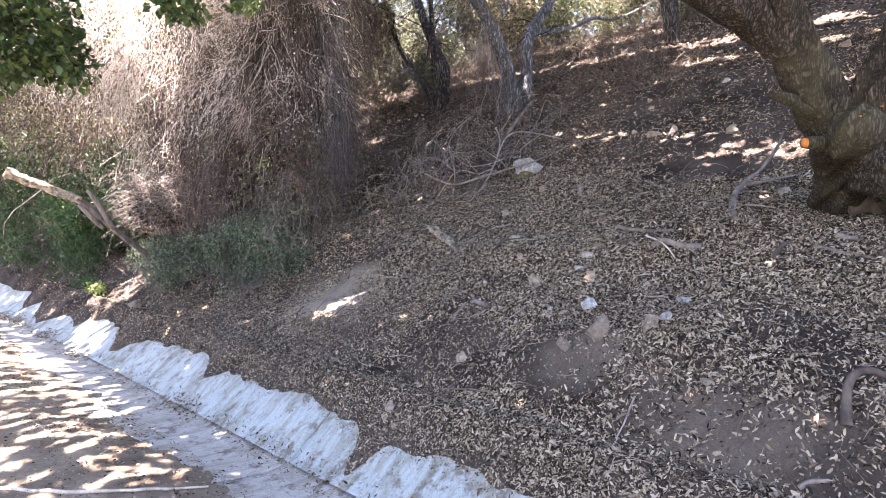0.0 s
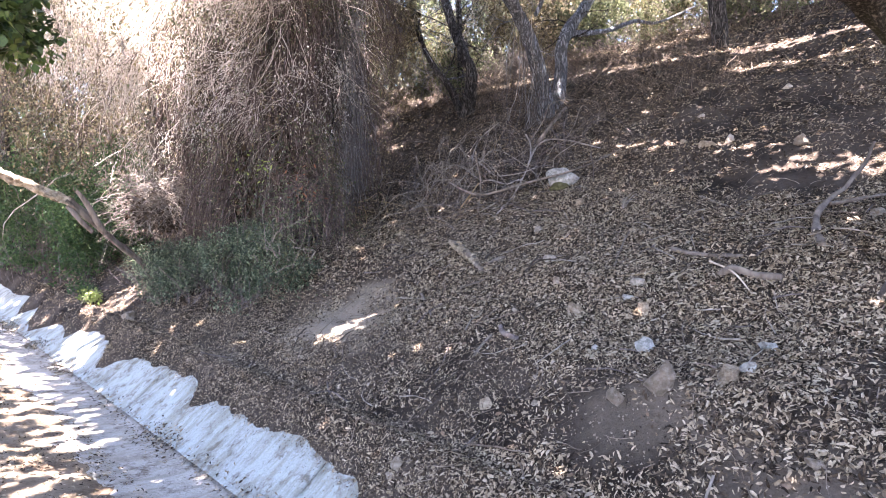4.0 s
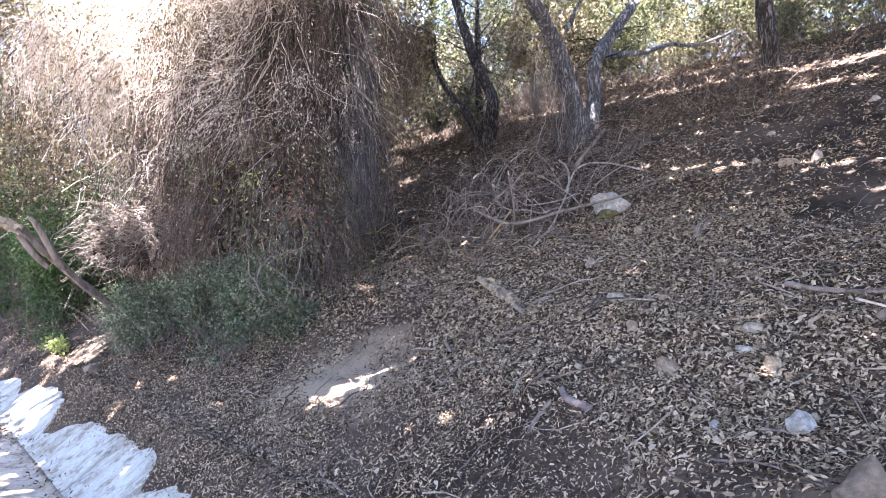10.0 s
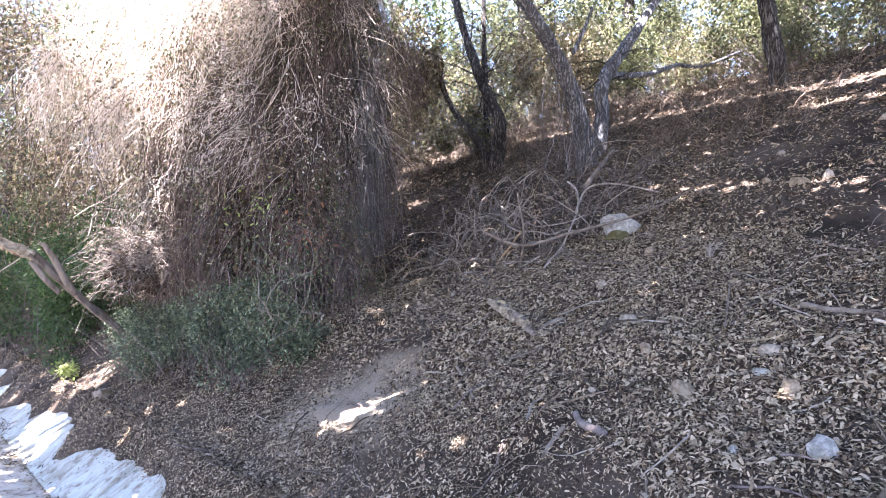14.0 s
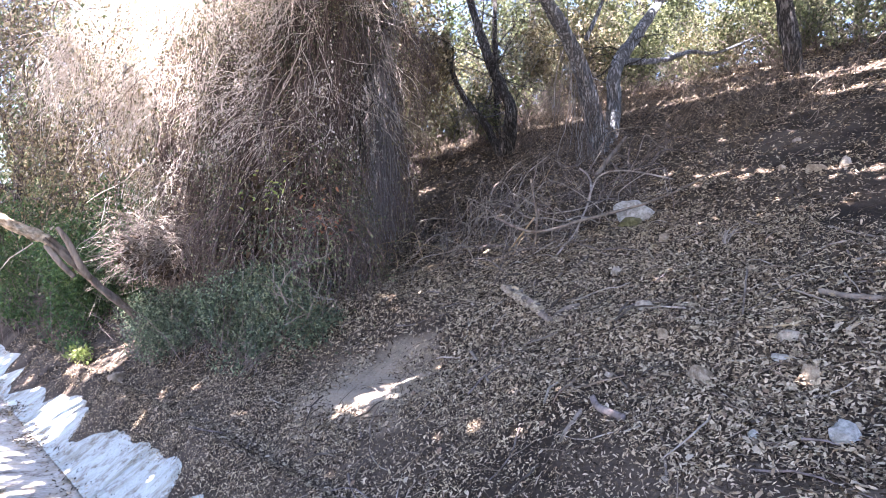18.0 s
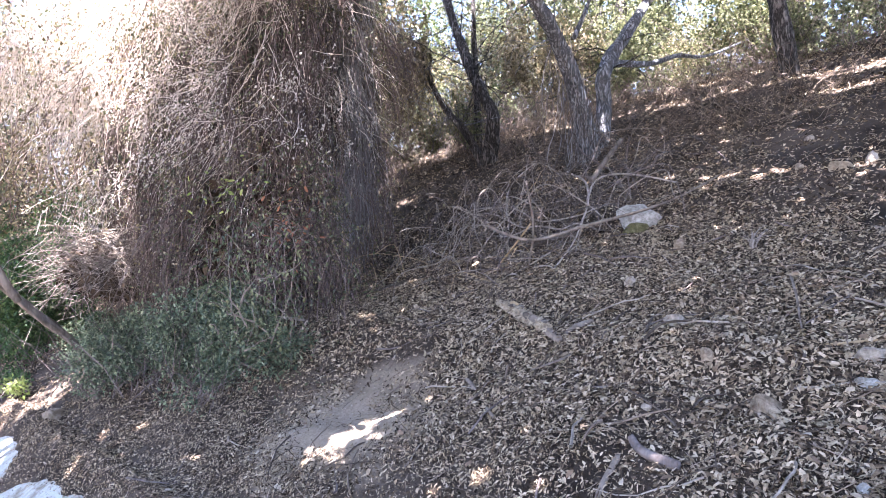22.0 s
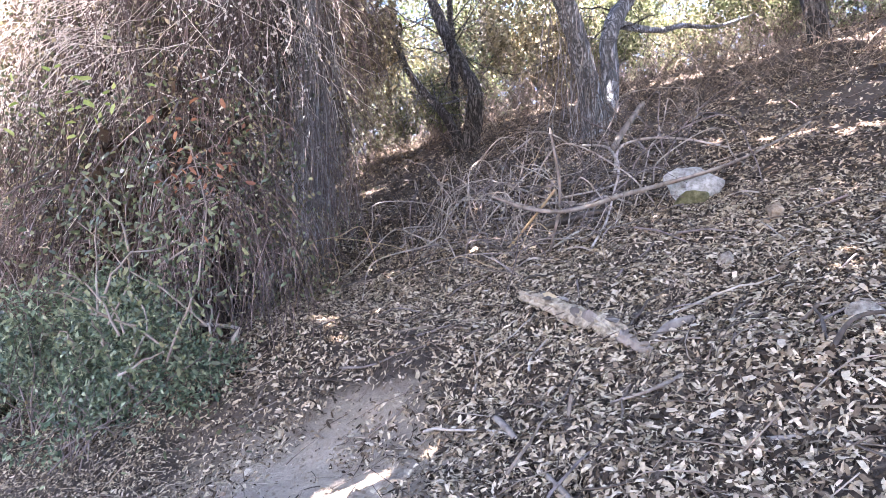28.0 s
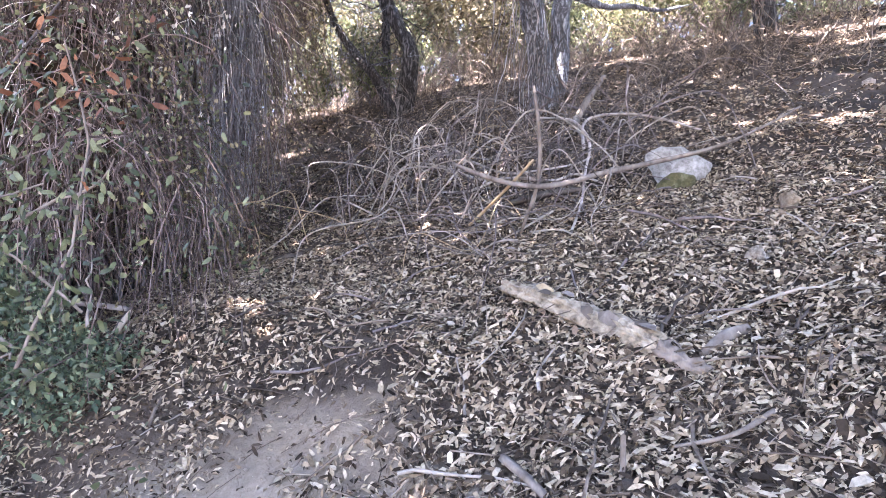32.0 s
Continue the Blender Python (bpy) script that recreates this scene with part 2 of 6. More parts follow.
def soil():
    m, t, b = material("soil", 0.97, 0.1)
    geo = t.nodes.new("ShaderNodeTexCoord")
    dot = node(t, "ShaderNodeVectorMath")
    dot.operation = "DOT_PRODUCT"
    dot.inputs[1].default_value = (UX, UY, 0)
    t.links.new(geo.outputs["Object"], dot.inputs[0])
    coarse, fine = noise_of(t, 1.6, 5), noise_of(t, 40, 6, 0.7)
    hill = ramp(t, coarse, ((0.35, (0.029, 0.023, 0.0192)), (0.62, (0.097, 0.078, 0.065))))
    hill = mix(t, 0.6, hill, ramp(t, fine, ((0.3, (0.45, 0.42, 0.4)), (0.7, (1.0, 0.98, 0.95)))), "MULTIPLY")
    road = ramp(t, noise_of(t, 2.5, 5), ((0.35, (0.17, 0.125, 0.09)), (0.65, (0.33, 0.27, 0.2))))
    road = mix(t, 0.6, road, ramp(t, fine, ((0.3, (0.5, 0.48, 0.45)), (0.7, (1.0, 1.0, 1.0)))), "MULTIPLY")
    wide = node(t, "ShaderNodeMapRange")
    wide.inputs[1].default_value, wide.inputs[2].default_value = 2.2, 2.7
    t.links.new(dot.outputs["Value"], wide.inputs[0])
    c = mix(t, wide.outputs[0], road, hill)
    far = node(t, "ShaderNodeMapRange")
    far.inputs[1].default_value, far.inputs[2].default_value = 16, 40
    t.links.new(dot.outputs["Value"], far.inputs[0])
    c = mix(t, far.outputs[0], c, (0.16, 0.15, 0.07))
    # the bare eroded bank and the earthy outcrop, sandy
    turn = node(t, "ShaderNodeMapping", Rotation=(0, 0, -math.atan2(UY, UX)))
    t.links.new(geo.outputs["Object"], turn.inputs[0])
    for mid_u, mid_v, wide_u, wide_v, most in ((3.97, 4.52, 0.6, 0.8, 1.0), (3.68, 1.62, 0.28, 0.38, 0.25), (3.45, 0.75, 0.35, 0.8, 0.2)):
        shift = node(t, "ShaderNodeMapping", Location=(-mid_u / wide_u, -mid_v / wide_v, 0), Scale=(1 / wide_u, 1 / wide_v, 0))
        t.links.new(turn.outputs[0], shift.inputs[0])
        bare = node(t, "ShaderNodeVectorMath")
        bare.operation = "LENGTH"
        t.links.new(shift.outputs[0], bare.inputs[0])
        edge = node(t, "ShaderNodeMath")
        edge.operation = "ADD"
        t.links.new(bare.outputs["Value"], edge.inputs[0])
        t.links.new(noise_of(t, 3.5, 4), edge.inputs[1])
        half = node(t, "ShaderNodeMath")
        half.operation = "MULTIPLY"
        half.inputs[1].default_value = 0.5
        t.links.new(edge.outputs[0], half.inputs[0])
        c = mix(t, ramp(t, half.outputs[0], ((0.5, (most, most, most)), (0.72, (0, 0, 0)))), c, mix(t, fine, (0.15, 0.122, 0.097), (0.38, 0.32, 0.255)))
    t.links.new(c, b.inputs["Base Color"])
    relief(t, b, noise_of(t, 55, 8, 0.75), 0.8, 0.025)
    return m


def concrete(name, light, dark, stain, streak):
    m, t, b = material(name, 0.88, 0.2)
    co = t.nodes.new("ShaderNodeTexCoord")
    turn = node(t, "ShaderNodeMapping", Rotation=(0, 0, -math.atan2(UY, UX)))
    wide = node(t, "ShaderNodeMapping", Scale=(1.6, 7, 1.6))
    flow = node(t, "ShaderNodeTexNoise", Scale=1.7, Detail=7, Roughness=0.7)
    t.links.new(co.outputs["Object"], turn.inputs[0])
    t.links.new(turn.outputs[0], wide.inputs[0])
    t.links.new(wide.outputs[0], flow.inputs["Vector"])
    c = ramp(t, noise_of(t, 2.6, 9, 0.78), ((0.38, dark), (0.50, light), (0.7, light)))
    c = mix(t, ramp(t, flow.outputs[0], ((0.47, (0, 0, 0)), (0.6, (0.8, 0.8, 0.8)))), c, streak)
    c = mix(t, ramp(t, noise_of(t, 7, 8, 0.75), ((0.52, (0, 0, 0)), (0.62, (0.9, 0.9, 0.9)))), c, stain)
    c = mix(t, 0.6, c, ramp(t, noise_of(t, 70, 4), ((0.3, (0.7, 0.7, 0.7)), (0.6, (1, 1, 1)))), "MULTIPLY")
    t.links.new(c, b.inputs["Base Color"])
    relief(t, b, noise_of(t, 24, 9, 0.75), 0.8, 0.02)
    return m


SOIL = soil()
WALL_CONCRETE = concrete("pale_concrete", (0.36, 0.385, 0.38), (0.27, 0.275, 0.25), (0.15, 0.13, 0.105), (0.24, 0.24, 0.2))
FLOOR_CONCRETE = concrete("grey_concrete", (0.44, 0.41, 0.37), (0.25, 0.22, 0.18), (0.14, 0.11, 0.085), (0.3, 0.27, 0.22))
LITTER = leafy("dry_leaf", ((0.0, (0.014, 0.0105, 0.008)), (0.2, (0.045, 0.032, 0.023)), (0.4, (0.15, 0.112, 0.078)), (0.6, (0.3, 0.236, 0.165)), (0.82, (0.42, 0.35, 0.255)), (1.0, (0.51, 0.425, 0.32))), 0.04, 0.8, 0.1)
BIG_LEAVES = []
for tone in ((0.3, 0.23, 0.16), (0.38, 0.32, 0.24), (0.22, 0.15, 0.1), (0.42, 0.36, 0.28)):
    leaf, tree, shader = material("large_dry_leaf", 0.6, 0.3)
    tree.links.new(mix(tree, 0.6, ramp(tree, noise_of(tree, 3, 6, 0.7), ((0.3, tuple(0.5 * k for k in tone)), (0.65, tone))), ramp(tree, tree.nodes.new("ShaderNodeObjectInfo").outputs["Random"], ((0.0, (0.45, 0.43, 0.4)), (1.0, (1, 1, 1)))), "MULTIPLY"), shader.inputs["Base Color"])
    BIG_LEAVES.append(leaf)
OAK_LEAF = leafy("oak_leaf", ((0.0, (0.03, 0.055, 0.015)), (0.6, (0.07, 0.12, 0.03)), (1.0, (0.15, 0.2, 0.06))), 0.35, 0.45, 0.4)
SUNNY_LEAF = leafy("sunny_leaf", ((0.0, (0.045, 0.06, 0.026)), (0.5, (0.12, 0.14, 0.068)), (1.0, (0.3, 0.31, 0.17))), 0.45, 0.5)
GREEN_LEAF = leafy("green_leaf", ((0.0, (0.03, 0.065, 0.025)), (0.6, (0.06, 0.125, 0.045)), (1.0, (0.14, 0.21, 0.08))), 0.4, 0.5)
DUSTY_LEAF = leafy("dusty_leaf", ((0.0, (0.03, 0.04, 0.02)), (0.6, (0.085, 0.105, 0.05)), (1.0, (0.22, 0.235, 0.13))), 0.3, 0.5, 0.4)
SHRUB_LEAF = leafy("shrub_leaf", ((0.0, (0.03, 0.05, 0.03)), (0.5, (0.085, 0.125, 0.075)), (0.85, (0.2, 0.25, 0.15)), (1.0, (0.38, 0.42, 0.28))), 0.3, 0.5, 0.4)
VINE_LEAF = leafy("vine_leaf", ((0.0, (0.06, 0.05, 0.025)), (0.4, (0.17, 0.145, 0.075)), (0.75, (0.32, 0.275, 0.165)), (1.0, (0.5, 0.44, 0.33))), 0.3, 0.6)
RED_LEAF = leafy("rusty_leaf", ((0.0, (0.12, 0.05, 0.03)), (1.0, (0.32, 0.15, 0.08))), 0.3, 0.6)
FRESH_LEAF = leafy("fresh_leaf", ((0.0, (0.18, 0.26, 0.06)), (1.0, (0.4, 0.45, 0.16))), 0.4, 0.5)
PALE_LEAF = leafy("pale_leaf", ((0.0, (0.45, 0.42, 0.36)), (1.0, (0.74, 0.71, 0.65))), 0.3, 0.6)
VINE = woody("dry_vine", (0.085, 0.063, 0.057), (0.36, 0.285, 0.262), 20, 0.2)
TWIG = woody("grey_twig", (0.2, 0.17, 0.15), (0.5, 0.45, 0.4), 20, 0.2)
LITTER_TWIG = woody("litter_twig", (0.1, 0.08, 0.064), (0.42, 0.345, 0.28), 20, 0.2)
PALE_WOOD = woody("bleached_wood", (0.26, 0.2, 0.15), (0.6, 0.52, 0.43), 14, 0.5, islands=False)
TAN_WOOD = woody("tan_wood", (0.2, 0.145, 0.085), (0.42, 0.32, 0.2), 14, 0.4, islands=False)
GREY_WOOD = woody("weathered_wood", (0.12, 0.1, 0.085), (0.36, 0.32, 0.28), 14, 0.6, islands=False)
DARK_WOOD = woody("dark_wood", (0.035, 0.028, 0.024), (0.12, 0.1, 0.085), 14, 0.6, islands=False)
BARK = bark_of("oak_bark", (0.06, 0.05, 0.038), (0.2, 0.172, 0.13), 46, (0.1, 0.095, 0.048))
GREY_BARK = bark_of("grey_bark", (0.2, 0.21, 0.23), (0.56, 0.585, 0.64), 26)
GREY_VINE = woody("grey_vine", (0.16, 0.155, 0.158), (0.5, 0.485, 0.48), 20, 0.2)
DARK_BARK = bark_of("dark_bark", (0.065, 0.06, 0.058), (0.26, 0.245, 0.235), 26)
# paler copy of the vine colour, for stems meant to look sunlit
LIT_VINE = woody("lit_vine", (0.5, 0.42, 0.36), (0.8, 0.73, 0.66), 20, 0.2, islands=False)
BRAMBLE_GREY = woody("grey_bramble", (0.085, 0.072, 0.065), (0.34, 0.3, 0.272), 18, 0.3)
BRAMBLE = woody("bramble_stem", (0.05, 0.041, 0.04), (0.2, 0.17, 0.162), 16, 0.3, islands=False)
# very dark brown for the filling of hollows, shade put into the colour
SHADE_LEAF = leafy("shade_leaf", ((0.0, (0.025, 0.018, 0.013)), (0.7, (0.075, 0.055, 0.038)), (1.0, (0.14, 0.105, 0.075))), 0.05, 0.8, 0.1)
LOG_WOOD = woody("flaking_log", (0.08, 0.06, 0.043), (0.44, 0.375, 0.285), 22, 1.0, None, False)
LOOP_WOOD = woody("loop_wood", (0.14, 0.12, 0.108), (0.42, 0.37, 0.335), 16, 0.4, islands=False)
STEM_WOOD = woody("stem_wood", (0.07, 0.058, 0.05), (0.23, 0.195, 0.168), 16, 0.5, islands=False)
CUT_WOOD = woody("cut_wood", (0.26, 0.085, 0.02), (0.5, 0.2, 0.055), 30, 0.3, None, False)
PALE_STONE = stony("pale_stone", (0.2, 0.175, 0.145), (0.42, 0.37, 0.315), (0.6, 0.54, 0.47))
TAN_STONE = stony("tan_stone", (0.19, 0.15, 0.11), (0.38, 0.31, 0.235), (0.54, 0.46, 0.36))
BLUE_STONE = stony("bluish_stone", (0.22, 0.22, 0.212), (0.46, 0.465, 0.455), (0.68, 0.685, 0.67))
MOSSY_STONE = stony("mossy_stone", (0.2, 0.19, 0.17), (0.42, 0.41, 0.385), (0.6, 0.59, 0.565))
EARTHY_STONE = stony("earthy_stone", (0.2, 0.165, 0.125), (0.31, 0.26, 0.21), (0.42, 0.37, 0.31))
CLOD = stony("dark_clod", (0.035, 0.028, 0.023), (0.085, 0.068, 0.056), (0.15, 0.125, 0.104))
MOSS = stony("damp_moss", (0.06, 0.065, 0.03), (0.13, 0.125, 0.06), (0.22, 0.2, 0.12))


# ---- building helpers ----
def fast_mesh(name, verts, faces, mat, smooth=True):
    """A mesh from arrays; all faces have the same number of corners."""
    me = bpy.data.meshes.new(name)
    verts, faces = np.asarray(verts, np.float32), np.asarray(faces, np.int32)
    count, k = faces.shape
    me.vertices.add(len(verts))
    me.vertices.foreach_set("co", verts.ravel())
    me.loops.add(count * k)
    me.loops.foreach_set("vertex_index", faces.ravel())
    me.polygons.add(count)
    me.polygons.foreach_set("loop_start", np.arange(0, count * k, k, dtype=np.int32))
    me.polygons.foreach_set("use_smooth", np.full(count, smooth))
    me.materials.append(mat)
    me.update(calc_edges=True)
    return me


BASES = {}


def thing(name, place, label, category, group="", kind=""):
    """An Empty at a thing's base, under which its parts hang."""
    ob = new(name)
    ob.location = place
    BASES[ob.name] = np.array(place, float)
    return tagged(ob, label, category, group, kind)


def part(name, shape, mat, parent, label="", kind="", smooth=True):
    """One mesh part, given in world places, under a thing or a part."""
    verts, faces = shape
    base = BASES[parent.name]
    ob = new(name, fast_mesh(name, np.asarray(verts) - base, faces, mat, smooth))
    ob.parent = parent
    BASES[ob.name] = base
    return tagged(ob, label, kind=kind)


def single(name, shape, mat, label, category, place=None, group="", kind="", smooth=True):
    """A thing that is one mesh."""
    verts, faces = shape
    verts = np.asarray(verts)
    base = np.array(place if place is not None else (*verts[:, :2].mean(0), verts[:, 2].min()), float)
    ob = new(name, fast_mesh(name, verts - base, faces, mat, smooth))
    ob.location = base
    BASES[ob.name] = base
    return tagged(ob, label, category, group, kind)


def merged(shapes):
    """Shapes with faces of equal corner counts, as one."""
    verts, faces, n = [], [], 0
    for v, f in shapes:
        verts.append(v)
        faces.append(np.asarray(f) + n)
        n += len(v)
    return np.concatenate(verts), np.concatenate(faces)


def tubes(paths, radii, sides=3):
    """Many thin stems at once: paths (N, P, 3), radii (N, P)."""
    paths, radii = np.asarray(paths, float), np.asarray(radii, float)
    n, p, _ = paths.shape
    along = np.gradient(paths, axis=1)
    along /= np.linalg.norm(along, axis=2, keepdims=True) + 1e-9
    other = np.where(np.abs(along[:, :1, 2:]) > 0.8, np.array([1.0, 0.2, 0]), np.array([0, 0.1, 1.0]))
    a = np.cross(along, np.broadcast_to(other, along.shape))
    a /= np.linalg.norm(a, axis=2, keepdims=True) + 1e-9
    b = np.cross(along, a)
    turn = np.arange(sides) * 2 * math.pi / sides
    ring = a[:, :, None] * np.cos(turn)[:, None] + b[:, :, None] * np.sin(turn)[:, None]
    verts = (paths[:, :, None] + ring * radii[:, :, None, None]).reshape(-1, 3)
    i = np.arange(n)[:, None, None] * p * sides + np.arange(p - 1)[None, :, None] * sides + np.arange(sides)
    j = np.arange(n)[:, None, None] * p * sides + np.arange(p - 1)[None, :, None] * sides + (np.arange(sides) + 1) % sides
    return verts, np.stack([i, j, j + sides, i + sides], -1).reshape(-1, 4)


def smooth_path(points, count):
    """A Catmull-Rom line through points."""
    p = np.asarray(points, float)
    p = np.concatenate([2 * p[:1] - p[1:2], p, 2 * p[-1:] - p[-2:-1]])
    s = np.linspace(0, len(p) - 3 - 1e-6, count)
    k, f = s.astype(int), (s % 1)[:, None]
    a, b, c, d = p[k], p[k + 1], p[k + 2], p[k + 3]
    return 0.5 * (2 * b + (c - a) * f + (2 * a - 5 * b + 4 * c - d) * f**2 + (3 * b - a - 3 * c + d) * f**3)


def limb(points, radii, rings=24, sides=14, knots=0.12, seed=0, ridges=0.0):
    """A trunk or bough with swellings and ridged bark, closed at both ends."""
    path = smooth_path(points, rings)
    r = np.interp(np.linspace(0, 1, rings), np.linspace(0, 1, len(radii)), radii)
    along = np.gradient(path, axis=0)
    along /= np.linalg.norm(along, axis=1, keepdims=True)
    a = np.cross(along, (0.3, 1.0, 0.1))
    a /= np.linalg.norm(a, axis=1, keepdims=True)
    b = np.cross(along, a)
    turn = np.arange(sides) * 2 * math.pi / sides
    length = np.concatenate([[0], np.cumsum(np.linalg.norm(np.diff(path, axis=0), axis=1))])
    t, l = np.meshgrid(turn, length)
    size = 1 + knots * vnoise(np.cos(t) * 1.4 + l * 1.5 + seed, np.sin(t) * 1.4 + l * 1.1, seed) + 0.6 * knots * vnoise(np.cos(t) * 3 + l * 5, np.sin(t) * 3 - l * 4, seed + 3)
    if ridges:
        w = t * 22 / 6.283 + 1.2 * vnoise(np.cos(t) * 2 + l * 2, np.sin(t) * 2, seed)
        size = size - ridges * (1 - np.abs(vnoise(w, l * 5, seed + 5))) ** 3 - 0.5 * ridges * (1 - np.abs(vnoise(w * 2, l * 11, seed + 6))) ** 3
    ring = a[:, None] * np.cos(turn)[:, None] + b[:, None] * np.sin(turn)[:, None]
    verts = (path[:, None] + ring * (r[:, None] * size)[:, :, None]).reshape(-1, 3)
    i = np.arange(rings - 1)[:, None] * sides + np.arange(sides)
    j = np.arange(rings - 1)[:, None] * sides + (np.arange(sides) + 1) % sides
    faces = np.stack([i, j, j + sides, i + sides], -1).reshape(-1, 4)
    ends, n = [], len(verts)
    verts = np.concatenate([verts, path[:1], path[-1:]])
    for k in range(0, sides, 2):
        ends.append((n, (k + 2) % sides, k + 1, k))
        o = (rings - 1) * sides
        ends.append((n + 1, o + k, o + k + 1, o + (k + 2) % sides))
    return verts, np.concatenate([faces, ends])


def rough(shape, amount, scale, seed):
    """The same shape with its surface roughened."""
    v = np.asarray(shape[0])
    w = np.stack([vnoise(v[:, 1] * scale + 3 * v[:, 2] * scale, v[:, 0] * scale - v[:, 2] * scale, seed + k) + 0.5 * vnoise(v[:, 0] * 2.3 * scale, (v[:, 2] + v[:, 1]) * 2.3 * scale, seed + 7 + k) for k in range(3)], 1)
    return v + w * amount, shape[1]


def leaves(places, ways, ups, lengths, width=0.45, curl=0.15):
    """Many leaves: pointed, folded along the midrib and curled."""
    ways = ways / (np.linalg.norm(ways, axis=1, keepdims=True) + 1e-9)
    side = np.cross(ways, ups)
    side /= np.linalg.norm(side, axis=1, keepdims=True) + 1e-9
    up = np.cross(side, ways)
    l = np.asarray(lengths)[:, None]
    w = l * np.asarray(width).reshape(-1, 1) / 2
    c = l * curl
    verts = np.stack([
        places,
        places + ways * l * 0.24 + side * w * 0.92 + up * c,
        places + ways * l * 0.24 - side * w * 0.92 + up * c,
        places + ways * l * 0.74 + side * w * 0.86 + up * c * 0.8,
        places + ways * l * 0.74 - side * w * 0.86 + up * c * 0.8,
        places + ways * l,
    ], 1).reshape(-1, 3)
    o = np.arange(len(places))[:, None] * 6
    faces = np.concatenate([o + np.array(f) for f in ((0, 2, 1), (1, 2, 4), (1, 4, 3), (3, 4, 5))], 1).reshape(-1, 3)
    return verts, faces


def small_leaves(places, ways, ups, lengths, width=0.5, curl=0.15):
    """Many plain leaves, each folded along its midrib."""
    ways = ways / (np.linalg.norm(ways, axis=1, keepdims=True) + 1e-9)
    side = np.cross(ways, ups)
    side /= np.linalg.norm(side, axis=1, keepdims=True) + 1e-9
    up = np.cross(side, ways)
    l, width = np.asarray(lengths)[:, None], np.asarray(width).reshape(-1, 1)
    verts = np.stack([places, places + ways * l * 0.45 + side * l * width * 0.6 + up * l * curl, places + ways * l, places + ways * l * 0.45 - side * l * width * 0.6 + up * l * curl], 1).reshape(-1, 3)
    o = np.arange(len(places))[:, None] * 4
    return verts, np.concatenate([o + np.array((0, 2, 1)), o + np.array((0, 3, 2))], 1).reshape(-1, 3)


RNG = np.random.default_rng(7)


def unit(n):
    d = RNG.normal(size=(n, 3))
    return d / np.linalg.norm(d, axis=1, keepdims=True)


def leaf_cloud(centres, radii, count, size, width=0.5, droop=0.3, shell=0.55):
    """Leaves in clumps inside several ellipsoids, thicker to the outside."""
    centres, radii = np.asarray(centres, float), np.asarray(radii, float)
    pick = RNG.choice(len(centres), count, p=radii.prod(1) ** 0.67 / (radii.prod(1) ** 0.67).sum())
    d = unit(count) * (RNG.random(count) ** 0.6 * (1 - shell) + shell)[:, None]
    p = centres[pick] + d * radii[pick]
    p = p + 0.12 * radii[pick] * np.stack([vnoise(p[:, 0] * 3, p[:, 1] * 3, 60), vnoise(p[:, 1] * 3, p[:, 2] * 3, 61), vnoise(p[:, 2] * 3, p[:, 0] * 3, 62)], 1) * 2
    thin = vnoise(p[:, 0] * 2.2 + p[:, 2], p[:, 1] * 2.2 - p[:, 2], 63) + 0.5 * vnoise(p[:, 0] * 6, p[:, 1] * 6 + p[:, 2] * 5, 64)
    p, d = p[thin > -0.35], d[thin > -0.35]
    n = len(p)
    way = unit(n) + 0.5 * d - np.array([0, 0, droop])
    up = unit(n) * 0.7 + np.array([0, 0, 0.8])
    return small_leaves(p, way, up, size * RNG.uniform(0.6, 1.3, n), width, 0.12)


def arcs(starts, ways, lengths, sag, count=8, wobble=0.06):
    """Paths that leave starts along ways and sag."""
    s = np.linspace(0, 1, count)[None, :, None]
    n = len(starts)
    bend = unit(n)[:, None] * np.sin(s * 3.1)
    p = starts[:, None] + ways[:, None] * lengths[:, None, None] * s + bend * wobble * lengths[:, None, None]
    p[:, :, 2] -= (np.asarray(sag).reshape(-1, 1) * lengths[:, None]) * s[:, :, 0] ** 2
    p += RNG.normal(size=p.shape) * 0.012 * lengths[:, None, None] * np.minimum(s * 3, 1)
    return p


# ---- ground: one sheet, fine where the path passes ----
def lines(inner, spacing, reach, growth=1.25):
    a = list(np.arange(inner[0], inner[1] + 1e-6, spacing))
    s = spacing
    while a[-1] < reach:
        s *= growth
        a.append(a[-1] + s)
    s = spacing
    while a[0] > -reach:
        s *= growth
        a.insert(0, a[0] - s)
    return np.array(a)


def sheet(us, vs, surface):
    u, v = np.meshgrid(us, vs, indexing="ij")
    x, y = xy_of(u, v)
    verts = np.stack([x, y, surface(u, v)], -1).reshape(-1, 3)
    n = len(vs)
    i = (np.arange(len(us) - 1)[:, None] * n + np.arange(n - 1)).ravel()
    return verts, np.stack([i, i + n, i + n + 1, i + 1], 1)


GU, GV = lines((1.6, 7.5), 0.032, 420, 1.12), lines((-0.3, 7.5), 0.038, 420, 1.12)
tagged(single("ground", sheet(GU, GV, ground), SOIL, "brown earth hillside rising from a dirt road", "ground", (0, 0, 0)), kind="structure")

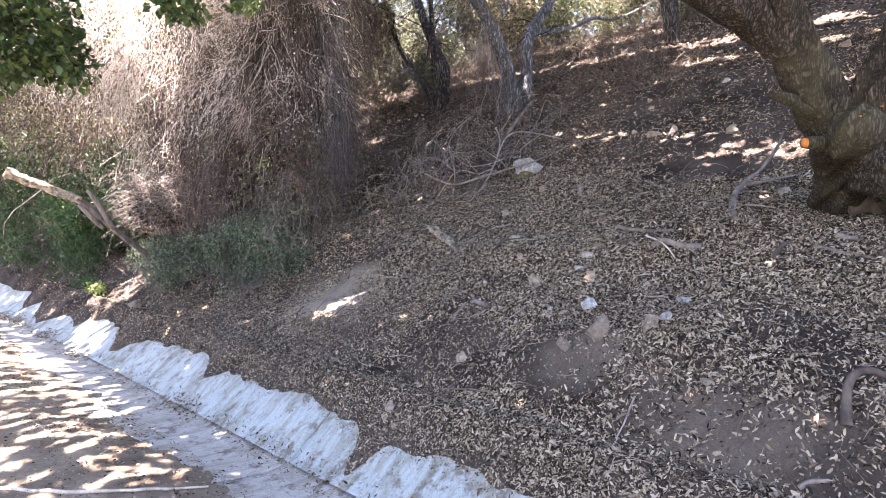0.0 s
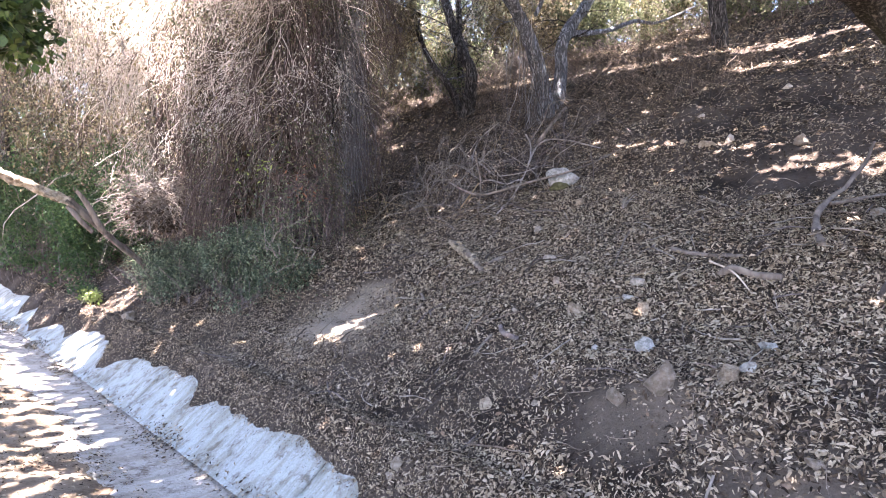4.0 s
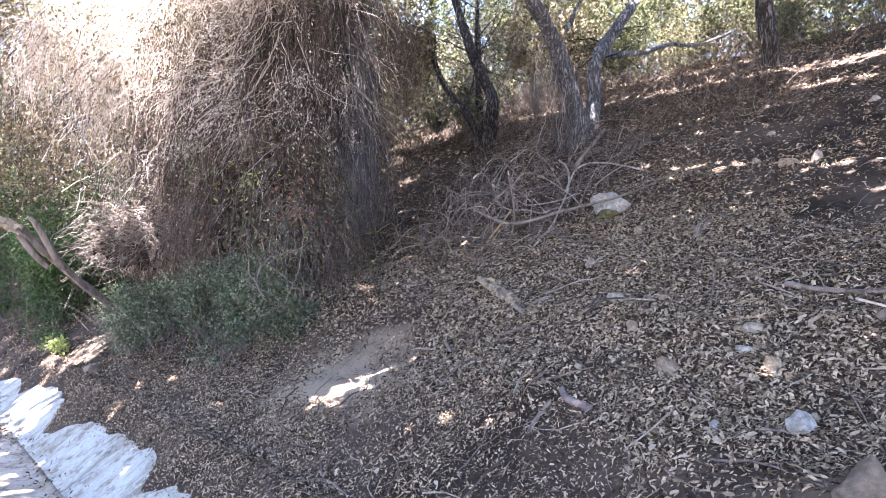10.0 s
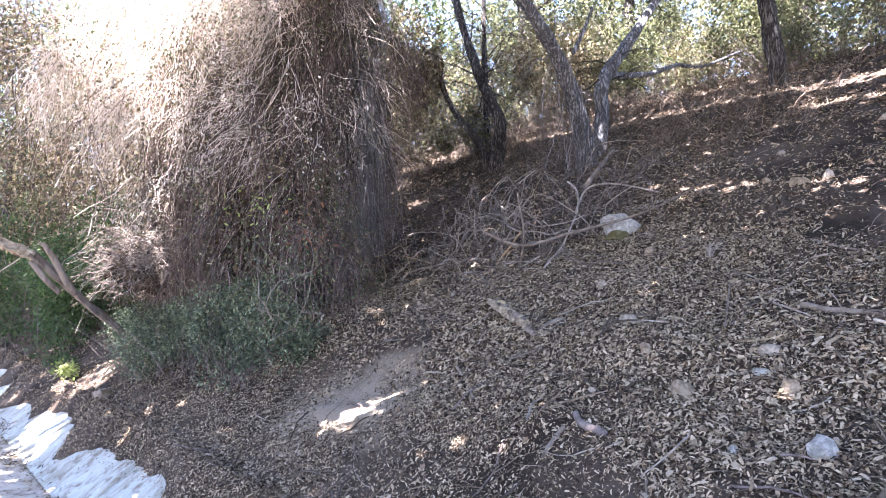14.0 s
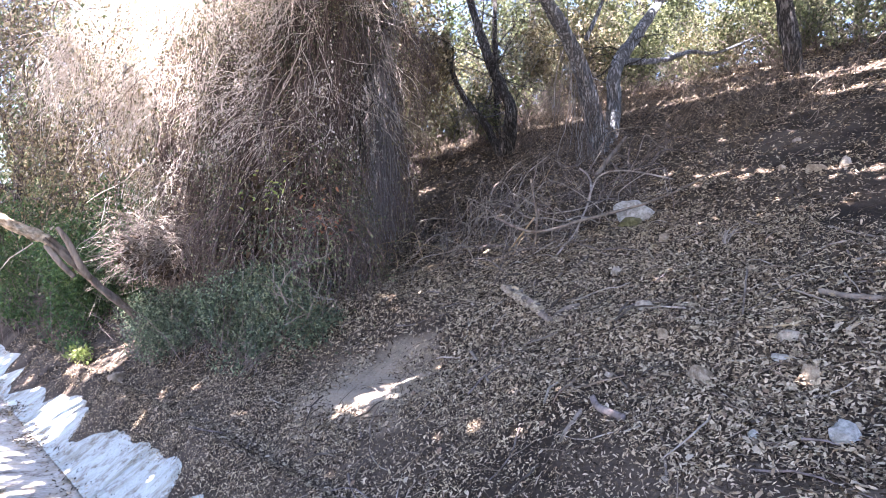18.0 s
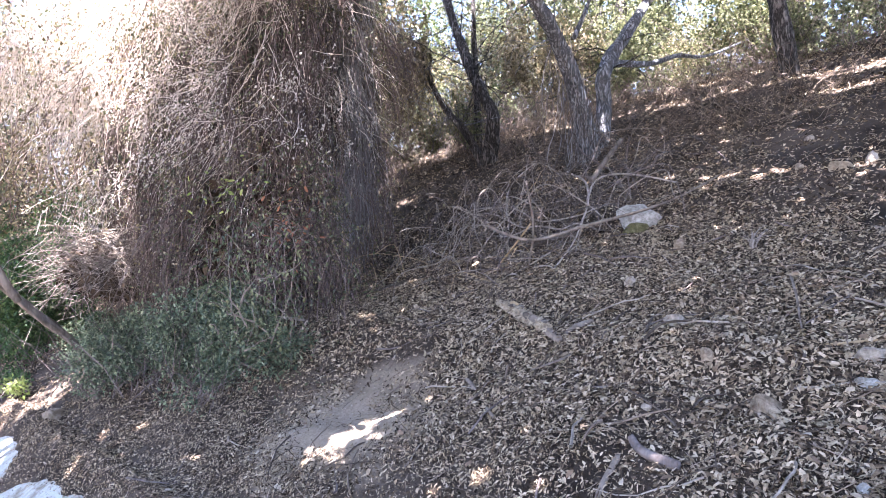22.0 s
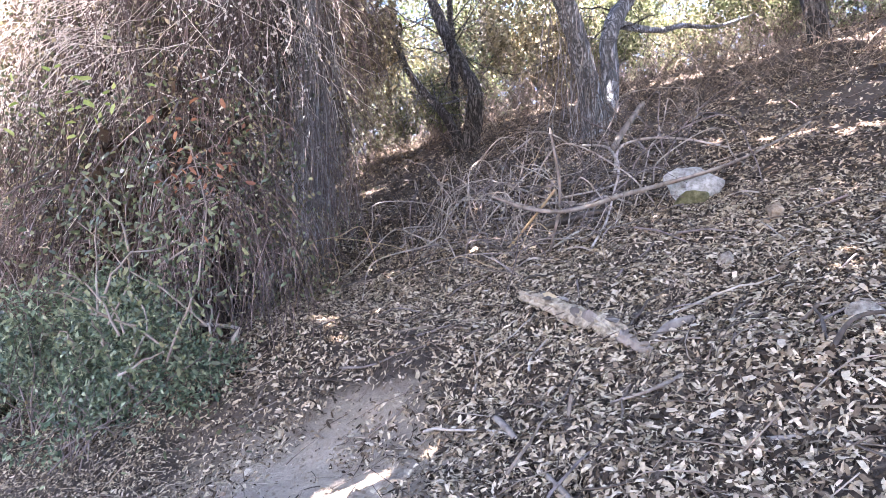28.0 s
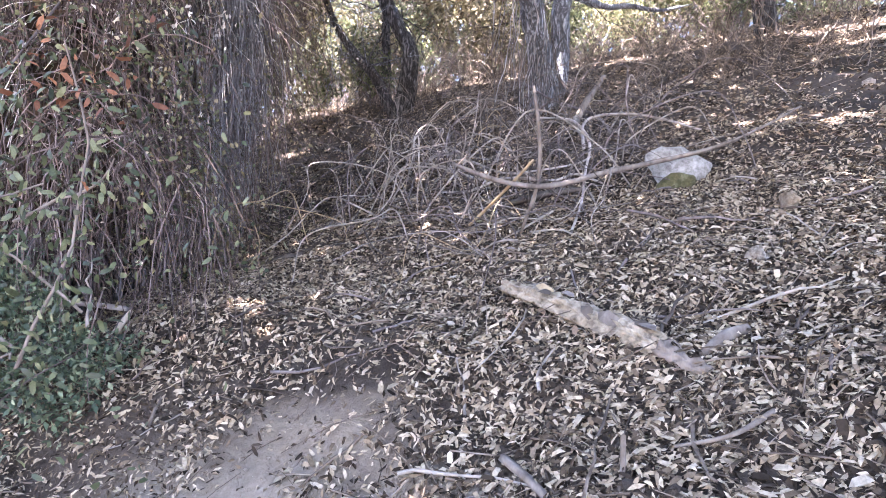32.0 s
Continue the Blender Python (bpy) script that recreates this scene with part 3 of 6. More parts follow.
# ---- the concrete drain beside the road: slabs with joints between them ----
drain = thing("concrete_drain", (*xy_of(2.5, 3.0), 0.0), "pale weathered concrete drain along the foot of the slope", "drain", kind="structure")
JOINTS = (-9.0, -5.6, -2.4, 0.6, 3.27, 5.9, 8.6, 11.4, 14.4, 18, 22, 27, 33, 40)
for v0, v1 in zip(JOINTS, JOINTS[1:]):
    vs = np.linspace(v0 + 0.009, v1 - 0.009, max(8, int((v1 - v0) / 0.07)))
    for name, us, mat, label in (("channel_slab", np.linspace(1.82, 2.634, 22), FLOOR_CONCRETE, "grey-tan trodden concrete channel"), ("sloped_slab", np.linspace(2.634, 3.2, 20), WALL_CONCRETE, "whitish sloping concrete facing")):
        top = sheet(us, vs, drain_height)
        low = (top[0] - (0, 0, 0.10), top[1][:, ::-1])
        n, m = len(vs), len(us)
        rim = np.concatenate([np.arange(n), np.arange(1, m) * n + n - 1, (m - 1) * n + np.arange(n - 2, -1, -1), np.arange(m - 2, 0, -1) * n])
        wall = np.stack([rim, np.roll(rim, -1), np.roll(rim, -1) + n * m, rim + n * m], 1)
        verts, faces = merged([top, low])
        part(name, (verts, np.concatenate([faces, wall])), mat, drain, label)


# ---- leaf litter, fallen twigs ----
def bare(u, v):
    """How far the soil lies bare, 0 to 1."""
    b = 0.85 * np.exp(-(((u - 3.42) / 0.22) ** 2) - ((v - 0.6) / 0.7) ** 2) + 0.72 * np.exp(-(((u - 3.62 - 0.14 * vnoise(v * 6, u * 6, 81)) / 0.22) ** 2) - ((v - 1.66 - 0.2 * vnoise(u * 5, v * 4, 82)) / 0.34) ** 2)
    b = b + 1.15 * np.exp(-(((u - 3.97 - 0.12 * vnoise(v * 5, u * 5, 79)) / 0.33) ** 4) - ((v - 4.52) / 0.48) ** 4) + 0.3 * np.exp(-(((u - 4.42) / 0.25) ** 2) - ((v - 4.7) / 0.35) ** 2) + 0.95 * np.exp(-(((u - 6.9) / 0.5) ** 2) - ((v - 2.1) / 1.3) ** 2)
    b = b + 0.85 * np.exp(-(((u - 8.2) / 0.9) ** 2) - ((v - 3.0) / 1.9) ** 2) + 0.15 * np.exp(-(((u - 4.6) / 0.3) ** 2) - ((v - 5.0) / 0.5) ** 2)
    return np.clip(b + 0.5 * step(0.15, 0.7, fbm(u * 1.7, v * 1.7, 70)), 0, 1)


def scatter(count, u0, u1, v0, v1, chance):
    u, v = RNG.uniform(u0, u1, count), RNG.uniform(v0, v1, count)
    keep = RNG.random(count) < chance(u, v)
    return u[keep], v[keep]


def lying(u, v, tilt):
    """Places on the ground, the ground's normal there tilted at random, and ways along it."""
    e = 0.02
    z = ground(u, v)
    su, sv = (ground(u + e, v) - z) / e, (ground(u, v + e) - z) / e
    su, sv = np.clip(su, -1.2, 1.2), np.clip(sv, -1.2, 1.2)
    x, y = xy_of(u, v)
    up = np.stack([-(su * UX - sv * UY), -(su * UY + sv * UX), np.ones_like(u)], 1)
    up /= np.linalg.norm(up, axis=1, keepdims=True)
    up = up + RNG.normal(size=up.shape) * tilt
    up /= np.linalg.norm(up, axis=1, keepdims=True)
    way = np.cross(up, unit(len(u)))
    return np.stack([x, y, z], 1), up, way / (np.linalg.norm(way, axis=1, keepdims=True) + 1e-9)


def on_concrete(u, v):
    return (u > channel_edge(v) + 0.03) & (u < bank_edge(v) - 0.02)


def litter(name, count, box, chance, size, label, tilt=0.5, form=small_leaves):
    u, v = scatter(count, *box, chance)
    p, up, way = lying(u, v, tilt)
    hard = on_concrete(u, v)
    p[:, 2] = np.where(hard, drain_height(u, v), p[:, 2])
    p = p + up * RNG.uniform(0.002, 0.016, (len(u), 1))
    l = size * RNG.uniform(0.45, 1.35, len(u)) * np.where(RNG.random(len(u)) < 0.12, 1.35, 1.0)
    l = l * (1 - 0.3 * step(4.4, 3.7, u) * step(1.9, 2.6, v))
    shape = form(p - way * l[:, None] / 2, way, up, l, RNG.uniform(0.2, 0.4, len(u)), RNG.uniform(-0.15, 0.3, len(u))[:, None])
    return single(name, shape, LITTER, label, "leaves", (0, 0, 0), kind="stuff", smooth=False)


litter("leaf_litter", 285000, (2.64, 6.6, 0.0, 6.6), lambda u, v: step(-0.05, 0.08, u - bank_edge(v)) * (1 - 0.98 * bare(u, v)) ** 1.6 * (0.55 + 0.45 * step(6.5, 2, v)) * (1 - 0.55 * step(5.7, 6.3, u) * step(4.2, 4.7, v)), 0.031, "deep litter of dry tan and brown oak leaves on the slope", form=leaves)
litter("leaf_litter", 120000, (6.6, 9.4, 0.0, 8.0), lambda u, v: (1 - 0.85 * bare(u, v)) * (1 - 0.4 * step(6.6, 9.4, u)) * (1 - 0.4 * step(4.2, 4.8, v)) * 0.9, 0.032, "dry brown oak leaves strewn on the upper slope")
litter("leaf_litter", 26000, (9.4, 13.0, -1.0, 10.0), lambda u, v: 0.8 + 0 * u, 0.05, "dry leaves high on the slope")
litter("leaf_litter", 46000, (2.64, 6.6, 6.6, 13.0), lambda u, v: step(-0.05, 0.08, u - bank_edge(v)) * (1 - 0.8 * bare(u, v)) * 0.9, 0.042, "dark leaf litter under the vines")
litter("leaf_litter", 12000, (3.0, 7.0, -2.5, 0.0), lambda u, v: (1 - 0.8 * bare(u, v)) * 0.9, 0.05, "dry oak leaves under the oak")
litter("leaf_litter", 46000, (-0.5, 2.25, 1.5, 11.0), lambda u, v: 0.3 + 0.7 * step(0.0, 0.6, fbm(u * 1.2, v * 1.2, 75)), 0.036, "dry brown leaves scattered over the dirt road", 0.2)
litter("leaf_litter", 15000, (2.38, 2.78, 1.0, 12.0), lambda u, v: step(0.17, 0.02, np.abs(u - 2.6 - 0.03 * vnoise(v * 2, 0 * v, 77))) * (0.25 + 0.75 * step(-0.3, 0.4, vnoise(v * 1.4, 0 * v, 78))), 0.04, "crumbled brown leaves lying along the drain", 0.3)

litter("leaf_litter", 170000, (2.8, 6.4, 1.2, 8.0), lambda u, v: step(-0.05, 0.08, u - bank_edge(v)) * (1 - 0.97 * bare(u, v)) * np.where(u < 4.3, 1.0, 0.5), 0.021, "crumbled brown leaf fragments between the oak leaves")
litter("leaf_litter", 26000, (2.66, 3.2, 0.5, 9.0), lambda u, v: np.exp(-np.clip(bank_edge(v) - u, 0, 1) / 0.07) * 0.7, 0.017, "crumbled leaves slid down over the edge of the concrete", 0.3)
litter("leaf_litter", 34000, (3.0, 13.0, -10.0, 0.0), lambda u, v: (0.75 - 0.4 * bare(u, v)) * np.where((u < 7) & (v > -2.5), 0.3, 1.0), 0.055, "dry oak leaves on the slope beyond the oak")
litter("leaf_litter", 22000, (-5.0, 2.25, -8.0, 1.5), lambda u, v: 0.3 + 0.6 * step(0.0, 0.6, fbm(u * 1.2, v * 1.2, 75)), 0.05, "dry brown leaves scattered over the dirt road", 0.2)
litter("leaf_litter", 26000, (6.6, 13.0, 8.0, 16.0), lambda u, v: 0.8 + 0 * u, 0.055, "dry leaves on the slope beyond the forked tree")
litter("leaf_litter", 14000, (-5.0, 2.2, 11.0, 22.0), lambda u, v: 0.2 + 0.6 * step(0.0, 0.6, fbm(u * 1.2, v * 1.2, 75)), 0.06, "dry brown leaves along the far road", 0.2)

u, v = scatter(9500, 3.05, 9.5, 0.0, 8.0, lambda u, v: (1 - 0.7 * bare(u, v)))
p, up, way = lying(u, v, 0.16)
l = RNG.gamma(2.0, 0.055, len(u)) + 0.04
paths = arcs(p - way * l[:, None] / 2 + up * 0.012, way, l, 0 * l, 4, 0.12)
single("fallen_twigs", tubes(paths, RNG.uniform(0.0012, 0.0035, (len(u), 1)) * np.linspace(1, 0.6, 4)), LITTER_TWIG, "thin dry twigs scattered among the fallen leaves", "twigs", (0, 0, 0), kind="stuff")

# the larger twigs near the way, one by one
u, v = scatter(560, 3.2, 6.4, 1.2, 5.4, lambda u, v: 0.42 * (1 - 0.8 * bare(u, v)))
p, up, way = lying(u, v, 0.1)
for k in range(len(u)):
    l, r = RNG.uniform(0.12, 0.42), RNG.uniform(0.003, 0.0065)
    q = arcs(p[k : k + 1] - way[k] * l / 2 + up[k] * 0.014, way[k : k + 1], np.array([l]), np.zeros(1), 6, 0.12)
    qu, qv = uv_of(q[:, :, 0], q[:, :, 1])
    q[:, :, 2] = np.maximum(q[:, :, 2], ground(qu, qv) + 0.008)
    single("twig", tubes(q, np.full((1, 1), r) * np.linspace(1.1, 0.5, 6), 5), (GREY_WOOD, BRAMBLE, DARK_WOOD, LITTER_TWIG)[k % 4], "thin dry twig lying on the leaf litter", "twig", tuple(p[k]), "fallen twigs")

# the largest fallen leaves near the way, one by one, on four shared shapes
forms = []
for k in range(4):
    a = leaves(np.array([[-0.5, 0, 0]]), np.array([[1.0, 0, 0]]), np.array([[0, 0, 1.0]]), np.array([1.0]), 0.42 + 0.05 * k, 0.05 + 0.05 * k)
    forms.append(fast_mesh("fallen_leaf", a[0], a[1], LITTER, False))
    PALE_DRY = BIG_LEAVES[k]
    forms[-1].materials[0] = PALE_DRY
u, v = scatter(700, 3.2, 5.6, 1.4, 5.2, lambda u, v: 0.36 * (1 - 0.6 * bare(u, v)))
p, up, way = lying(u, v, 0.25)
for k in range(len(u)):
    side = Vector(np.cross(up[k], way[k]))
    m = Matrix((way[k], side, up[k])).transposed().to_4x4()
    m.translation = Vector(p[k] + up[k] * 0.018)
    ob = new("fallen_leaf", forms[k % 4])
    ob.matrix_world = m @ Matrix.Scale(RNG.uniform(0.028, 0.046), 4)
    tagged(ob, "single dry pale brown oak leaf on the litter", "leaf", "fallen leaves")

# crumbs of earth on the bare soil
u, v = scatter(9000, 3.1, 5.2, 0.0, 6.0, lambda u, v: 0.15 + 0.85 * bare(u, v))
p, up, way = lying(u, v, 0.6)
s = np.minimum(RNG.gamma(2.0, 0.0022, len(u))[:, None] + 0.002, 0.009)
w2 = np.cross(up, way)
crumb = np.stack([p + way * s, p - way * s * 0.6 + w2 * s, p - way * s * 0.5 - w2 * s, p + up * s * 1.3], 1).reshape(-1, 3)
o = np.arange(len(u))[:, None] * 4
single("earth_crumbs", (crumb, np.concatenate([o + np.array(f) for f in ((0, 1, 3), (1, 2, 3), (2, 0, 3))], 1).reshape(-1, 3)), EARTHY_STONE, "small crumbs of dry earth on bare soil", "soil", (0, 0, 0), kind="stuff", smooth=False)


# ---- stones ----
def stone(u, v, wide, high, mat, label, seed, name="stone", points=15, sink=0.36, depth=0.8, group="stones on the slope"):
    """An angular stone: a hull of random points, its edges worn, its faces pitted."""
    r = random.Random(int(seed * 1000))
    bm = bmesh.new()
    for _ in range(points):
        d = Vector((r.gauss(0, 1), r.gauss(0, 1), r.gauss(0, 1))).normalized()
        bm.verts.new(d * r.uniform(0.8, 1.08))
    hull = bmesh.ops.convex_hull(bm, input=bm.verts)
    bmesh.ops.delete(bm, geom=[g for g in hull["geom_interior"] if isinstance(g, bmesh.types.BMVert)], context="VERTS")
    bmesh.ops.bevel(bm, geom=bm.edges[:], offset=0.10, segments=2, profile=0.6, affect="EDGES", clamp_overlap=True)
    bmesh.ops.triangulate(bm, faces=bm.faces[:])
    bmesh.ops.subdivide_edges(bm, edges=[e for e in bm.edges if e.calc_length() > 0.22], cuts=3 if wide > 0.12 else 1, use_grid_fill=True)
    shift = Vector((seed * 3.7, seed * 1.3, seed * 2.1))
    for w in bm.verts:
        d = w.co.normalized()
        w.co += d * (0.10 * noise.noise(w.co * 2.2 + shift) + 0.06 * noise.noise(w.co * 5 + shift) + 0.035 * noise.noise(w.co * 11 + shift))
    bmesh.ops.scale(bm, vec=(wide / 2, wide * depth / 2, high / 2 * 1.2), verts=bm.verts)
    bmesh.ops.triangulate(bm, faces=bm.faces[:])
    me = bpy.data.meshes.new(name)
    bm.to_mesh(me)
    bm.free()
    me.materials.append(mat)
    me.polygons.foreach_set("use_smooth", np.full(len(me.polygons), True))
    ob = new(name, me)
    ob.location = spot(u, v, high * (0.5 - sink))
    ob.rotation_euler = (0.2 * math.sin(seed), 0.25 * math.cos(seed * 2), 0.6 * math.sin(seed * 5))
    return tagged(ob, label, "stone", group)


boulder = thing("boulder", spot(6.5, 4.22), "pale grey boulder with a mossy underside on the slope", "boulder")
b = stone(6.50, 4.22, 0.40, 0.25, MOSSY_STONE, "", 3.1, "block", 22, 0.24, 0.7)
b.parent, b.location = boulder, b.location - boulder.location
del b["category"], b["group"]
m2 = stone(6.43, 4.22, 0.33, 0.15, MOSS, "", 4.4, "mossy_underside", 18, 0.44, 0.7)
m2.parent, m2.location = boulder, m2.location - boulder.location
del m2["category"], m2["group"]
m2["label"] = "olive mossy underside"

SLOPE_STONES = (
    (6.00, 3.64, 0.15, 0.10, TAN_STONE, "tan block-shaped stone on the leaves"), (5.42, 3.68, 0.095, 0.075, PALE_STONE, "pale rounded stone in the leaf litter"),
    (4.87, 3.12, 0.115, 0.09, PALE_STONE, "pale knobbly stone in the leaf litter"), (4.57, 2.82, 0.07, 0.10, TAN_STONE, "upright tan stone half buried in leaves"),
    (4.36, 2.52, 0.14, 0.11, TAN_STONE, "tan pointed stone half buried in leaves"), (4.69, 2.27, 0.12, 0.10, PALE_STONE, "pale angular stone among leaves"),
    (4.54, 2.25, 0.09, 0.05, BLUE_STONE, "small bluish-white stone among leaves"), (4.47, 2.10, 0.075, 0.13, TAN_STONE, "long tan stone lying on the litter"),
    (4.04, 2.15, 0.05, 0.045, BLUE_STONE, "small bluish stone on dark soil"), (4.06, 1.85, 0.13, 0.10, BLUE_STONE, "bluish-white stone on dark soil"),
    (3.76, 2.35, 0.042, 0.035, PALE_STONE, "small pale pebble on the soil"), (5.44, 2.75, 0.095, 0.06, TAN_STONE, "flat tan stone on the slope"),
    (7.16, 2.99, 0.20, 0.12, TAN_STONE, "flat tan stone on the bare upper slope"), (7.27, 2.84, 0.16, 0.11, PALE_STONE, "pale flat stone on the bare upper slope"),
    (7.30, 3.31, 0.10, 0.07, TAN_STONE, "small tan stone on the bare upper slope"), (3.03, 2.67, 0.095, 0.08, EARTHY_STONE, "rounded brown stone at the edge of the bank"),
    (2.98, 2.67, 0.05, 0.04, EARTHY_STONE, "small brown stone at the edge of the bank"), (3.74, 1.59, 0.18, 0.17, EARTHY_STONE, "earth-coloured rock standing out of the bank"),
    (3.90, 1.33, 0.135, 0.12, TAN_STONE, "tan rock in the bank"), (3.98, 1.28, 0.095, 0.09, BLUE_STONE, "white stone beside the tan rock"),
    (4.24, 1.29, 0.13, 0.07, BLUE_STONE, "flat bluish-white stone in the litter"), (5.82, 1.22, 0.125, 0.09, PALE_STONE, "pale rounded stone below the oak"),
    (3.66, 1.77, 0.11, 0.10, EARTHY_STONE, "crumbling earthy rock in the bank"), (3.60, 2.22, 0.042, 0.04, PALE_STONE, "small pale pebble on the soil"),
    (7.05, 2.10, 0.17, 0.13, EARTHY_STONE, "dark earthy stone on the upper slope"), (3.61, 0.88, 0.09, 0.06, EARTHY_STONE, "small earthy stone on bare soil"),
    (3.53, 2.51, 0.095, 0.075, TAN_STONE, "tan stone lying on the lower slope"), (4.25, 2.93, 0.045, 0.04, PALE_STONE, "small pale pebble in the leaves"),
    (2.45, 7.32, 0.12, 0.07, EARTHY_STONE, "dark lump of earth lying in the drain"),
    (7.9, 3.4, 0.10, 0.06, PALE_STONE, "small pale stone on the upper slope"), (8.4, 2.7, 0.12, 0.07, PALE_STONE, "small pale stone on the upper slope"),
    (9.0, 1.6, 0.22, 0.12, TAN_STONE, "flat stone on the upper slope"), (3.28, 7.8, 0.26, 0.14, EARTHY_STONE, "pale rock showing through the bank"),
)
for k, (u, v, wide, high, mat, label) in enumerate(SLOPE_STONES):
    stone(u, v, wide, high, mat, label, k * 1.37 + 0.4)


# ---- branches, sticks and logs lying about ----
def stick(name, uv, thick, mat, label, lifts=None, ends=(1.0, 0.6), category="stick", seed=0, rings=None, sides=8, group="fallen sticks"):
    """A fallen stick over ground places (u, v), with its bark and bends."""
    lifts = lifts or [thick * 0.35] * len(uv)
    pts = [spot(u, v, h) for (u, v), h in zip(uv, lifts)]
    n = rings or 8 * len(uv)
    radii = np.linspace(ends[0], ends[1], len(uv)) * thick / 2
    shape = limb(pts, radii, n, sides, 0.28, seed + 1)
    wob = np.stack([vnoise(shape[0][:, 1] * 9, shape[0][:, 0] * 9, seed + 80 + k) for k in range(3)], 1)
    return single(name, (shape[0] + wob * thick * 0.22, shape[1]), mat, label, category, tuple(pts[0]), group)


log = thing("fallen_log", spot(4.9, 4.0), "short bleached log with peeling bark on the litter", "log")
p0 = [spot(5.10, 4.46, 0.03), spot(4.99, 4.24, 0.035), spot(4.89, 4.00, 0.03), spot(4.79, 3.82, 0.025)]
part("wood", rough(limb(p0, (0.027, 0.038, 0.041, 0.034), 150, 40, 0.4, 5, 0.25), 0.0035, 28, 400), LOG_WOOD, log, "bleached flaking wood")
for k in range(11):
    s = smooth_path(p0, 50)[3 + 4 * k] + np.array((0, 0, 0.034)) + RNG.normal(size=3) * (0.014, 0.014, 0.006)
    part("bark_flake", leaves(s[None], np.array([[0.55, -0.8, -0.25]]) + 0.5 * unit(1), np.array([[-0.3, -0.3, 1.0]]) + 0.4 * unit(1), np.array([RNG.uniform(0.05, 0.1)]), 0.5, 0.12), (DARK_WOOD, STEM_WOOD, TAN_WOOD)[k % 3], log, "loose flake of brown bark", smooth=False)
part("broken_end", rough(limb([p0[3] - Vector((0, 0, 0.005)), spot(4.755, 3.75, 0.02), spot(4.725, 3.68, 0.008)], (0.034, 0.03, 0.014), 60, 24, 0.6, 9, 0.35), 0.007, 30, 410), STEM_WOOD, log, "splintered darker end")
part("side_splinter", limb([spot(4.79, 3.71, 0.01), spot(4.86, 3.68, 0.018), spot(4.94, 3.63, 0.02)], (0.01, 0.018, 0.012), 24, 12, 0.6, 11, 0.3), STEM_WOOD, log, "flat grey splinter")

stick("bark_piece", [(4.06, 2.89), (3.99, 2.79), (3.96, 2.66)], 0.036, BRAMBLE, "curved grey-brown piece of wood on the leaves", ends=(0.8, 1.0), seed=2)
stick("stick", [(3.98, 2.89), (3.88, 2.88), (3.79, 2.86)], 0.024, STEM_WOOD, "short grey stick on the leaves", seed=3)
stick("stick", [(4.40, 4.06), (4.30, 3.90), (4.20, 3.76), (4.07, 3.57)], 0.024, STEM_WOOD, "straight grey stick on the leaf litter", seed=4)
stick("stick", [(6.20, 2.58), (6.06, 2.33), (5.83, 2.08)], 0.028, STEM_WOOD, "long tan stick across the slope", seed=5)
stick("stick", [(4.74, 2.92), (4.78, 2.67), (4.84, 2.48)], 0.014, DARK_WOOD, "thin brown twig on the leaves", seed=6)
stick("branch", [(5.24, 2.32), (5.18, 2.10), (5.06, 1.75)], 0.034, STEM_WOOD, "grey branch lying across the slope", seed=7)
stick("stick", [(4.70, 2.50), (4.86, 2.30), (4.92, 2.10), (4.86, 1.92)], 0.014, TAN_WOOD, "thin bent twig on the leaves", seed=8)
single("arching_vine", limb([(-1.96, 7.15, 1.42), (-2.01, 7.05, 1.34), (-1.95, 6.98, 1.2), (-1.79, 6.9, 1.08), (-1.64, 6.85, 1.03), (-1.49, 6.82, 1.01), (-1.32, 6.82, 1.04), (-1.18, 6.84, 1.07), (-1.02, 6.86, 1.12), (-0.92, 6.86, 1.14), (-0.83, 6.8, 1.12), (-0.78, 6.72, 1.07)], (0.0055, 0.007, 0.0075, 0.007, 0.0045), 90, 8, 0.3, 72), STEM_WOOD, "thin grey-tan vine looping over the ground", "vine", None, "fallen sticks")
single("branch", limb([(-2.63, 7.9, 1.56), (-2.33, 7.75, 1.48), (-2.07, 7.6, 1.43), (-1.84, 7.45, 1.38), (-1.61, 7.38, 1.37), (-1.47, 7.34, 1.36)], (0.01, 0.013, 0.014, 0.012), 60, 10, 0.4, 73), LOOP_WOOD, "grey branch lying level under the vines", "branch", None, "fallen sticks")
single("thin_branch", limb([(-3.51, 9.66, 1.92), (-2.72, 8.90, 1.82), (-2.25, 8.39, 1.67), (-1.97, 8.05, 1.46)], (0.005, 0.007, 0.006), 50, 8, 0.3, 74), STEM_WOOD, "thin arching branch under the vines", "branch", None, "fallen sticks")
single("twig", limb([(-1.17, 7.2, 1.36), (-1.15, 7.12, 1.25), (-1.14, 7.05, 1.14)], (0.004, 0.005, 0.004), 30, 7, 0.3, 75), STEM_WOOD, "thin upright twig beside the shrub", "twig", None, "fallen twigs")
single("broken_stake", limb([(-1.4, 7.2, 1.36), (-1.45, 7.2, 1.28), (-1.51, 7.22, 1.18)], (0.008, 0.0125, 0.011), 30, 9, 0.4, 76), PALE_WOOD, "pale splintered piece of branch leaning by the shrub", "stick", None, "fallen sticks")
single("broken_stake", limb([(-1.61, 7.32, 1.33), (-1.64, 7.32, 1.24), (-1.67, 7.34, 1.17)], (0.007, 0.01, 0.009), 30, 9, 0.4, 77), TAN_WOOD, "short tan stick leaning by the shrub", "stick", None, "fallen sticks")
stub = thing("rotten_stub", spot(4.47, 5.48), "dark rotting stub of wood with a pale broken end", "log")
